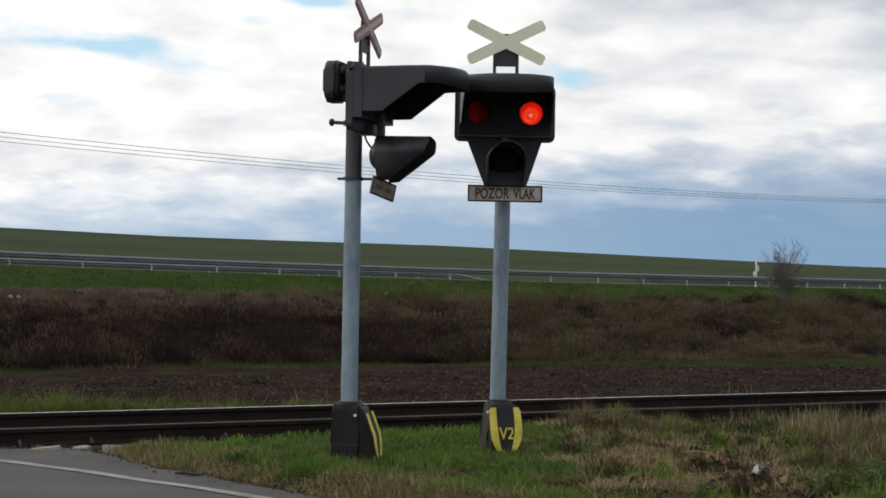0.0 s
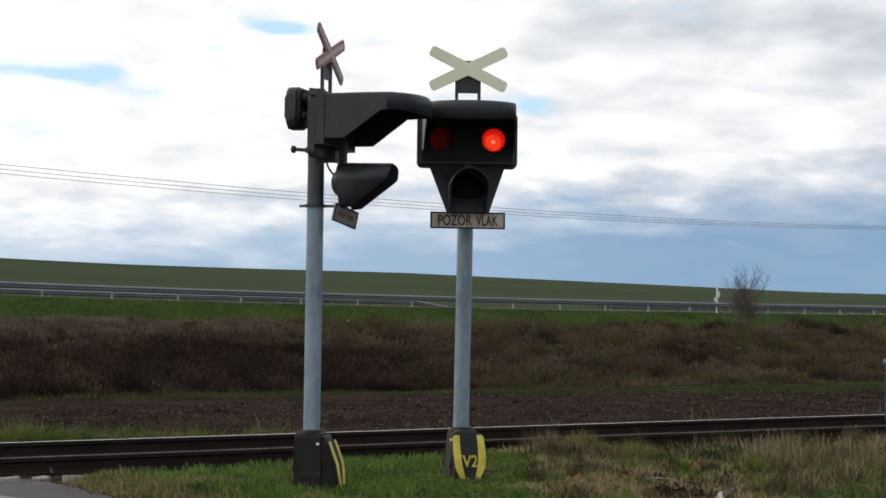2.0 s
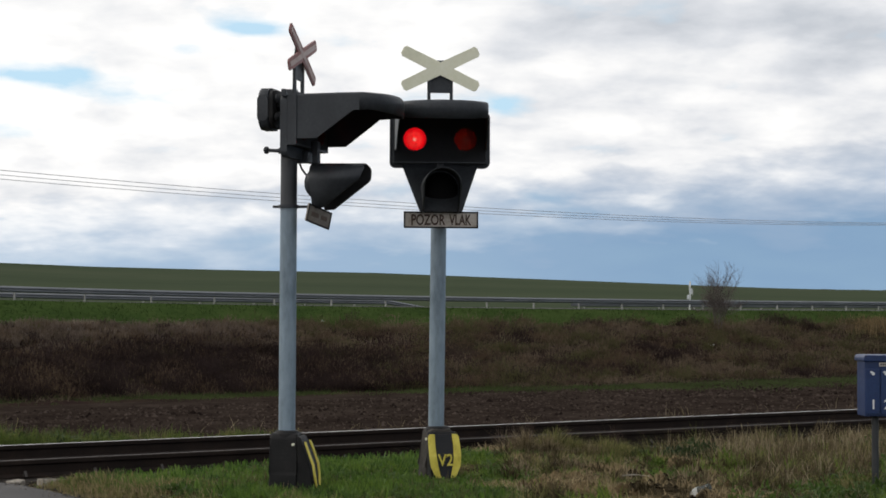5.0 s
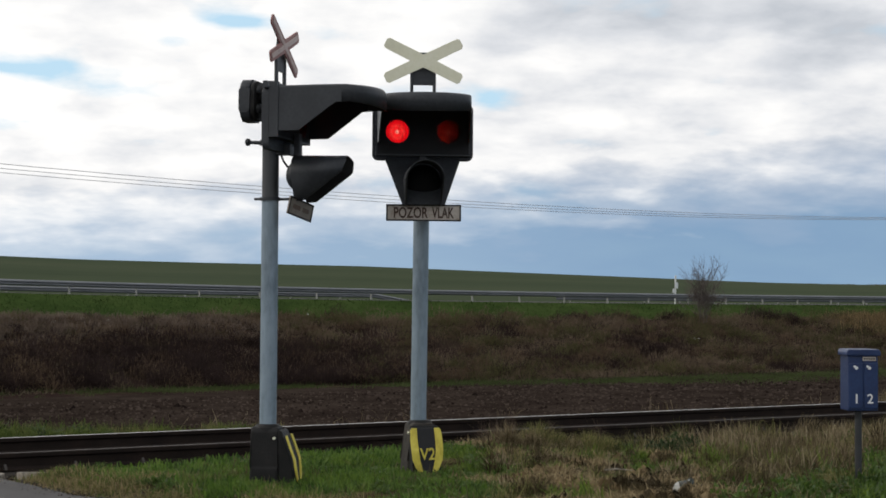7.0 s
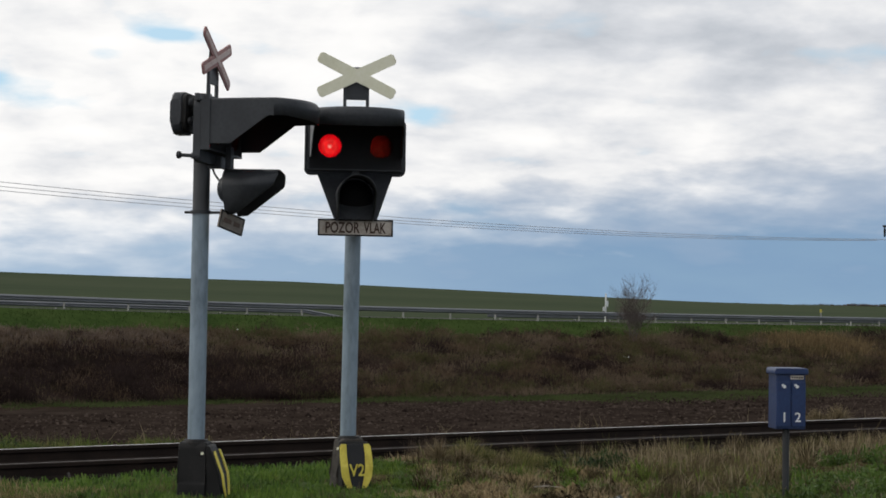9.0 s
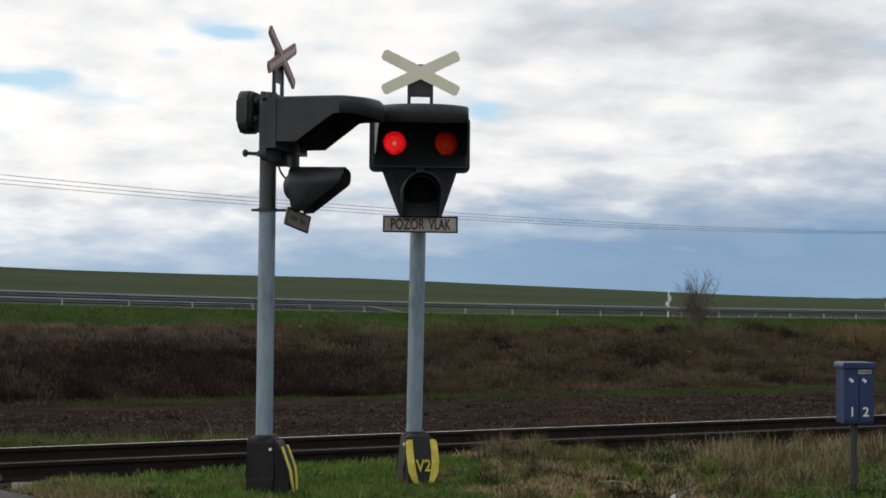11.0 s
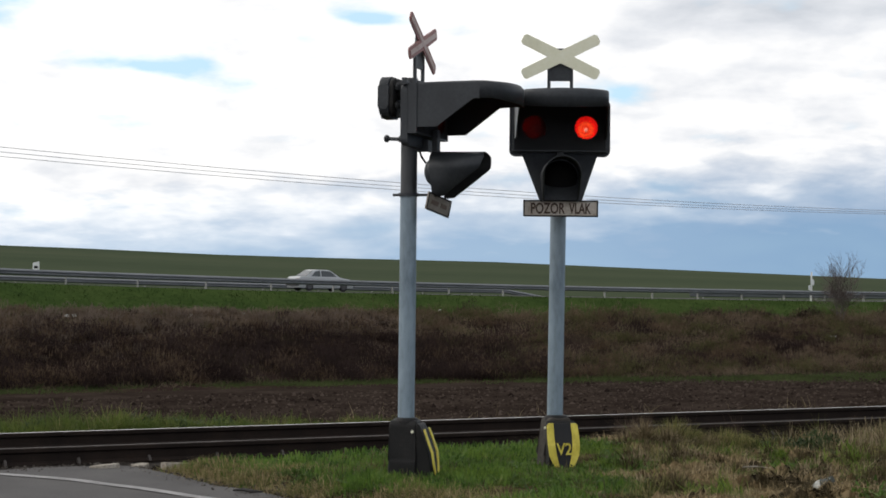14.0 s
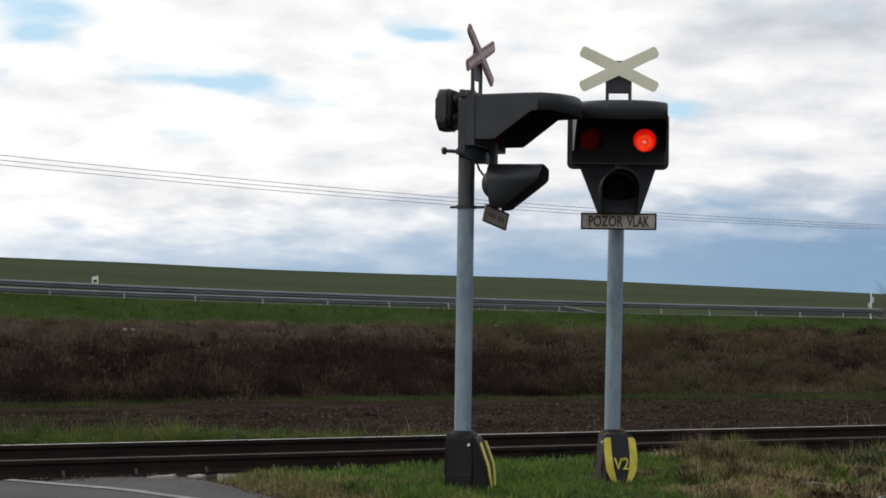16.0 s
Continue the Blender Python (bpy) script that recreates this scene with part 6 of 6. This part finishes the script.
def road_shoulder():
    """Grit between the asphalt and the grass."""
    rng = np.random.default_rng(51)
    pts = []
    while len(pts) < 2200:
        x = rng.uniform(-4.6, 0.6)
        y = yedge(x) + rng.normal(0.02, 0.28)
        if RAIL_N.dot(Vector((x, y))) < 13.75:
            pts.append((x, y, (ground_height(x, y) if y > yedge(x) + 0.02 else -0.085) + 0.003))
    stones("roadside_grit", pts, rng.uniform(0.004, 0.016, len(pts)), M_GRIT, 52, "grey grit along the asphalt edge", "gravel")


M_GRIT = leafy("grey_grit", [(0.03, 0.026, 0.023), (0.055, 0.048, 0.042), (0.11, 0.10, 0.09)], 0.9, 0, 0.0, thin=0)
road_shoulder()


def far_weeds():
    rng = np.random.default_rng(23)

    def strip(w0, w1, l0, l1, seed, thr):
        def region(r):
            l, w = r.uniform(l0, l1), r.uniform(w0, w1)
            k = noise.noise((l * 0.12, w * 0.25, seed)) + 0.5 * noise.noise((l * 0.5, w * 0.7, seed))
            return on_road(l, w) if k > r.uniform(thr - 0.3, thr + 0.3) else None
        return region

    # low dry growth under everything
    def low_growth(q):
        l = q.uniform(8, 128)
        w = q.uniform(bank_foot(l) + 0.4, 77.6)
        k = noise.noise((l * 0.12, w * 0.25, 3.0)) + 0.5 * noise.noise((l * 0.5, w * 0.7, 3.0))
        return on_road(l, w) if k > q.uniform(-1.0, -0.4) else None
    xy = clumps(rng, 9000, 9, 0.30, low_growth)
    n = len(xy)
    hh = rng.uniform(0.12, 0.36, n) * np.repeat(rng.uniform(0.4, 1.2, n // 9), 9)
    blades("bank_weeds", with_ground(xy, -0.03), hh, rng.uniform(0.025, 0.07, n), M_WEED, 1.7, 8, "dark brown dry weeds covering the bank", "weeds", segs=1)

    # bushy masses: a dark thicket at the western foot, mixed clumps further on
    kinds = {"dark": [], "red": [], "olive": [], "tan": [], "grey": []}
    r = np.random.default_rng(71)

    def plant(kind, l, w, rad, ht):
        x, y = on_road(l, w)
        kinds[kind].append((x, y, ground_height(x, y), rad, ht))

    for _ in range(640):
        l = r.uniform(8, 50)
        top = 72.4 + 1.4 * noise.noise((l * 0.16, 1.0, 91.0)) + 0.8 * noise.noise((l * 0.6, 2.0, 91.0)) - 4.0 * smooth(42, 52, l)
        w = r.uniform(bank_foot(l) + 0.5, top)
        rad = r.uniform(0.45, 1.15)
        plant("dark" if r.uniform() < 0.74 else "red", l, w, rad, rad * r.uniform(0.7, 1.25))
    for _ in range(300):
        l, w = r.uniform(8, 50), r.uniform(72.0, 77.2)
        rad = r.uniform(0.25, 0.7)
        plant(("red", "tan", "olive", "dark")[int(np.searchsorted((0.32, 0.80, 0.94), r.uniform()))], l, w, rad, rad * r.uniform(0.4, 0.7))
    # pale weeds on the upper western bank, with haze put into their colour
    for _ in range(380):
        l, w = r.uniform(8, 46), r.uniform(71.6, 77.0)
        rad = r.uniform(0.3, 0.8)
        plant("grey", l, w, rad, rad * r.uniform(0.4, 0.8))
    for _ in range(130):
        l, w = r.uniform(8, 31), r.uniform(68.5, 73.0)
        rad = r.uniform(0.3, 0.8)
        plant("grey" if r.uniform() < 0.5 else "red", l, w, rad, rad * r.uniform(0.6, 1.2))
    for _ in range(1250):
        l = r.uniform(44, 124)
        w = r.uniform(bank_foot(l) + 0.6, 77.2)
        n = noise.noise((l * 0.14, w * 0.35, 5.0)) + 0.35 * noise.noise((l * 0.45, w * 0.8, 6.0))
        high = smooth(71.5, 75.5, w)
        rad = r.uniform(0.35, 1.0)
        pick = n + r.normal(0, 0.14) - 0.12 * high
        kind = "dark" if pick > 0.36 else "red" if pick > 0.10 else "olive" if pick > -0.20 else "tan"
        plant(kind, l, w, rad, rad * r.uniform(0.5, 1.1))
    for l, w, rad in ((86.5, 75.6, 1.0), (87.6, 74.6, 0.9), (106.0, 75.0, 1.4), (107.5, 73.6, 1.5), (109.0, 75.2, 1.4), (108.0, 71.8, 1.3), (111.0, 73.4, 1.6)):
        for _ in range(5):
            plant("dark", l + r.normal(0, 0.5), w + r.normal(0, 0.4), rad * r.uniform(0.5, 0.9), rad * r.uniform(0.6, 1.1))
    for kind, mat, per, label in (("dark", M_SHRUB, 150, "dark purplish-brown leafless thicket on the bank"), ("red", M_REDWEED, 110, "reddish-brown withered bushes on the bank"),
                                  ("olive", M_DULLGREEN, 100, "dull olive-green growth on the bank"), ("tan", M_TANWEED, 90, "pale brown dry grass mounds on the bank"),
                                  ("grey", M_GREYWEED, 90, "pale grey-brown weeds along the upper bank, paled further for haze")):
        mounds({"dark": "bank_thicket", "red": "withered_bushes", "olive": "olive_growth", "tan": "dry_mounds", "grey": "bleached_mounds"}[kind], kinds[kind], per, (0.10, 0.30), (0.022, 0.05), mat, 200 + 7 * ord(kind[0]), label, "shrubs")

    xy = clumps(rng, 420, 12, 0.3, lambda q: on_road(q.normal(97.5, 2.2), q.normal(72.4, 1.3)))
    n = len(xy)
    blades("straw_patch", with_ground(xy, 0.1), rng.uniform(0.4, 1.0, n), rng.uniform(0.03, 0.07, n), M_BANKSTRAW, 0.9, 19, "large pale patch of dry grass on the bank", "weeds")
    xy = clumps(rng, 5200, 8, 0.3, strip(76.2, 81.6, 8, 128, 23.0, -0.9))
    n = len(xy)
    blades("bank_turf", with_ground(xy, -0.03), rng.uniform(0.05, 0.18, n), rng.uniform(0.025, 0.06, n), M_TURF, 1.3, 10, "green turf along the top of the bank", segs=1)
    def foot(q):
        l = q.uniform(8, 128)
        wide = 2.2 + 3.2 * smooth(40, 70, l)
        w = bank_foot(l) - 0.2 - 3.0 * smooth(45, 70, l) + q.normal(0, wide * 0.36)
        k = noise.noise((l * 0.12, w * 0.25, 33.0)) + 0.5 * noise.noise((l * 0.5, w * 0.7, 33.0))
        return on_road(l, w) if k + 0.45 * smooth(40, 70, l) > q.uniform(-0.45, 0.15) else None
    xy = clumps(rng, 7800, 8, 0.35, foot)
    n = len(xy)
    blades("foot_turf", with_ground(xy, -0.03), rng.uniform(0.06, 0.20, n), rng.uniform(0.03, 0.07, n), M_FOOTTURF, 1.2, 11, "green grass strip at the foot of the bank", segs=1)

    # clods, small and large, of the ploughed field
    n = 22000
    l, w = rng.uniform(5, 122, n), 34 + 25.0 * rng.uniform(0, 1, n) ** 0.8
    xy = np.stack([ROAD_D.x * l + ROAD_N.x * w, ROAD_D.y * l + ROAD_N.y * w], -1)
    size = rng.uniform(0.03, 0.08, n) * np.where(rng.uniform(0, 1, n) < 0.12, rng.uniform(1.3, 2.2, n), 1.0)
    stones("field_clods", with_ground(xy, 0.0), size, M_CLOD, 14, "dark brown clods of the ploughed field", "soil")
    # stray dry stalks on the field's near side
    xy = clumps(rng, 60, 7, 0.20, lambda q: on_track(q.uniform(4, 42), q.uniform(17.6, 24.5)))
    n = len(xy)
    blades("field_stalks", with_ground(xy, -0.02), rng.uniform(0.10, 0.36, n), rng.uniform(0.006, 0.014, n), M_STRAW, 1.0, 21, "stray pale stalks at the edge of the field", "weeds")
    # a brown hedge far off on the eastern crest
    pts = []
    for _ in range(2600):
        a = radians(rng.uniform(13.8, 24.0))
        x, y = 424 * math.sin(a), 424 * math.cos(a)
        pts.append((x, y, ground_height(x, y) - 0.2))
    grow = np.array([0.42 + 0.62 * smooth(15.5, 18.6, math.degrees(math.atan2(p[0], p[1]))) + 0.35 * noise.noise((p[0] * 0.25, 0.0, 8.0)) for p in pts])
    blades("far_hedge", pts, np.maximum(0.25, grow) * rng.uniform(0.6, 1.1, len(pts)), rng.uniform(0.25, 0.6, len(pts)), M_TANWEED, 0.8, 27, "low brown hedge far off on the hill's crest", "hedge")


M_DULLGREEN = leafy("dull_green_growth", [(0.050, 0.045, 0.023), (0.082, 0.077, 0.037), (0.122, 0.112, 0.056)], 0.9, 0.5, 0.0, 0.3)
M_SHRUB = leafy("purplish_brown_twigs", [(0.020, 0.014, 0.0135), (0.037, 0.026, 0.0245), (0.063, 0.046, 0.041)], 0.9, 0.4, 0.0, 0.3)
M_REDWEED = leafy("reddish_brown_weeds", [(0.058, 0.040, 0.028), (0.104, 0.073, 0.050), (0.155, 0.114, 0.078)], 0.9, 0.5, 0.0, 0.3)
M_TANWEED = leafy("tan_dry_weeds", [(0.085, 0.062, 0.043), (0.135, 0.102, 0.072), (0.195, 0.152, 0.110)], 0.9, 0.5, 0.0, 0.3)
# pale dry weeds, greyed further to carry the haze over the bank
M_GREYWEED = leafy("hazy_grey_weeds", [(0.095, 0.073, 0.058), (0.150, 0.118, 0.095), (0.215, 0.172, 0.140)], 0.9, 0.5, 0.0, 0.3)
M_FOOTTURF = leafy("foot_strip_grass", [(0.038, 0.050, 0.021), (0.062, 0.083, 0.031), (0.092, 0.115, 0.045)], 0.8, 0.3, 0.0, 0.25)
M_BANKSTRAW = leafy("pale_bank_straw", [(0.10, 0.070, 0.038), (0.165, 0.118, 0.064), (0.24, 0.18, 0.098)], 0.8, 0, 0.0)
M_CLOD = leafy("brown_clods", [(0.012, 0.0088, 0.0075), (0.026, 0.019, 0.016), (0.044, 0.033, 0.028), (0.070, 0.054, 0.045)], 0.9, 0, 0.0, thin=0)
far_weeds()


# ---- what moves ----
CHANGES = ((0.31, -1), (0.79, 1), (1.40, -1), (1.83, 1), (2.47, -1), (2.91, 1), (3.495, -1), (3.94, 1), (4.60, -1), (5.04, 1), (5.66, -1), (6.10, 1), (6.73, -1), (7.15, 1),
           (7.80, -1), (8.21, 1), (8.83, -1), (9.28, 1), (9.90, -1), (10.36, 1), (10.96, -1), (11.42, 1), (12.01, -1), (12.44, 1), (13.10, -1), (13.525, 1),
           (14.20, -1), (14.60, 1), (15.23, -1), (15.68, 1))


def motions():
    """The lamps blink in turn, and a car passes on the main road."""
    # the lamps glow throughout; the added grilles slide to hide them
    for pair in shutters:
        for grille, side, head in pair:
            shut = PITCH * 0.481
            rows = [(0.0, 0.0 if side > 0 else shut)]
            for t, lit in CHANGES:
                on = lit == side
                if on:
                    rows += [(t - 0.03, rows[-1][1]), (t + 0.07, 0.0)]
                else:
                    rows += [(t - 0.05, rows[-1][1]), (t + 0.03, PITCH * 0.447), (t + 0.16, shut)]
            rows.append((16.0, rows[-1][1]))
            walk(grille, [(t, pose(x, 0, head)) for t, x in rows])
    out = []
    for i in range(33):
        t = i * 0.5
        l = CAR_L0 + CAR_SPEED * (t - 14.5)
        x, y = on_road(l, CAR_W)
        slope = math.degrees(math.atan((road_level(l + 1) - road_level(l - 1)) / 2))
        out.append((t, pose(x, y, road_level(l) + 0.055, 0, -slope, 36.77)))
    walk(car, out)


CAR_L0, CAR_SPEED, CAR_W = 60.4, 24.0, 86.0
motions()
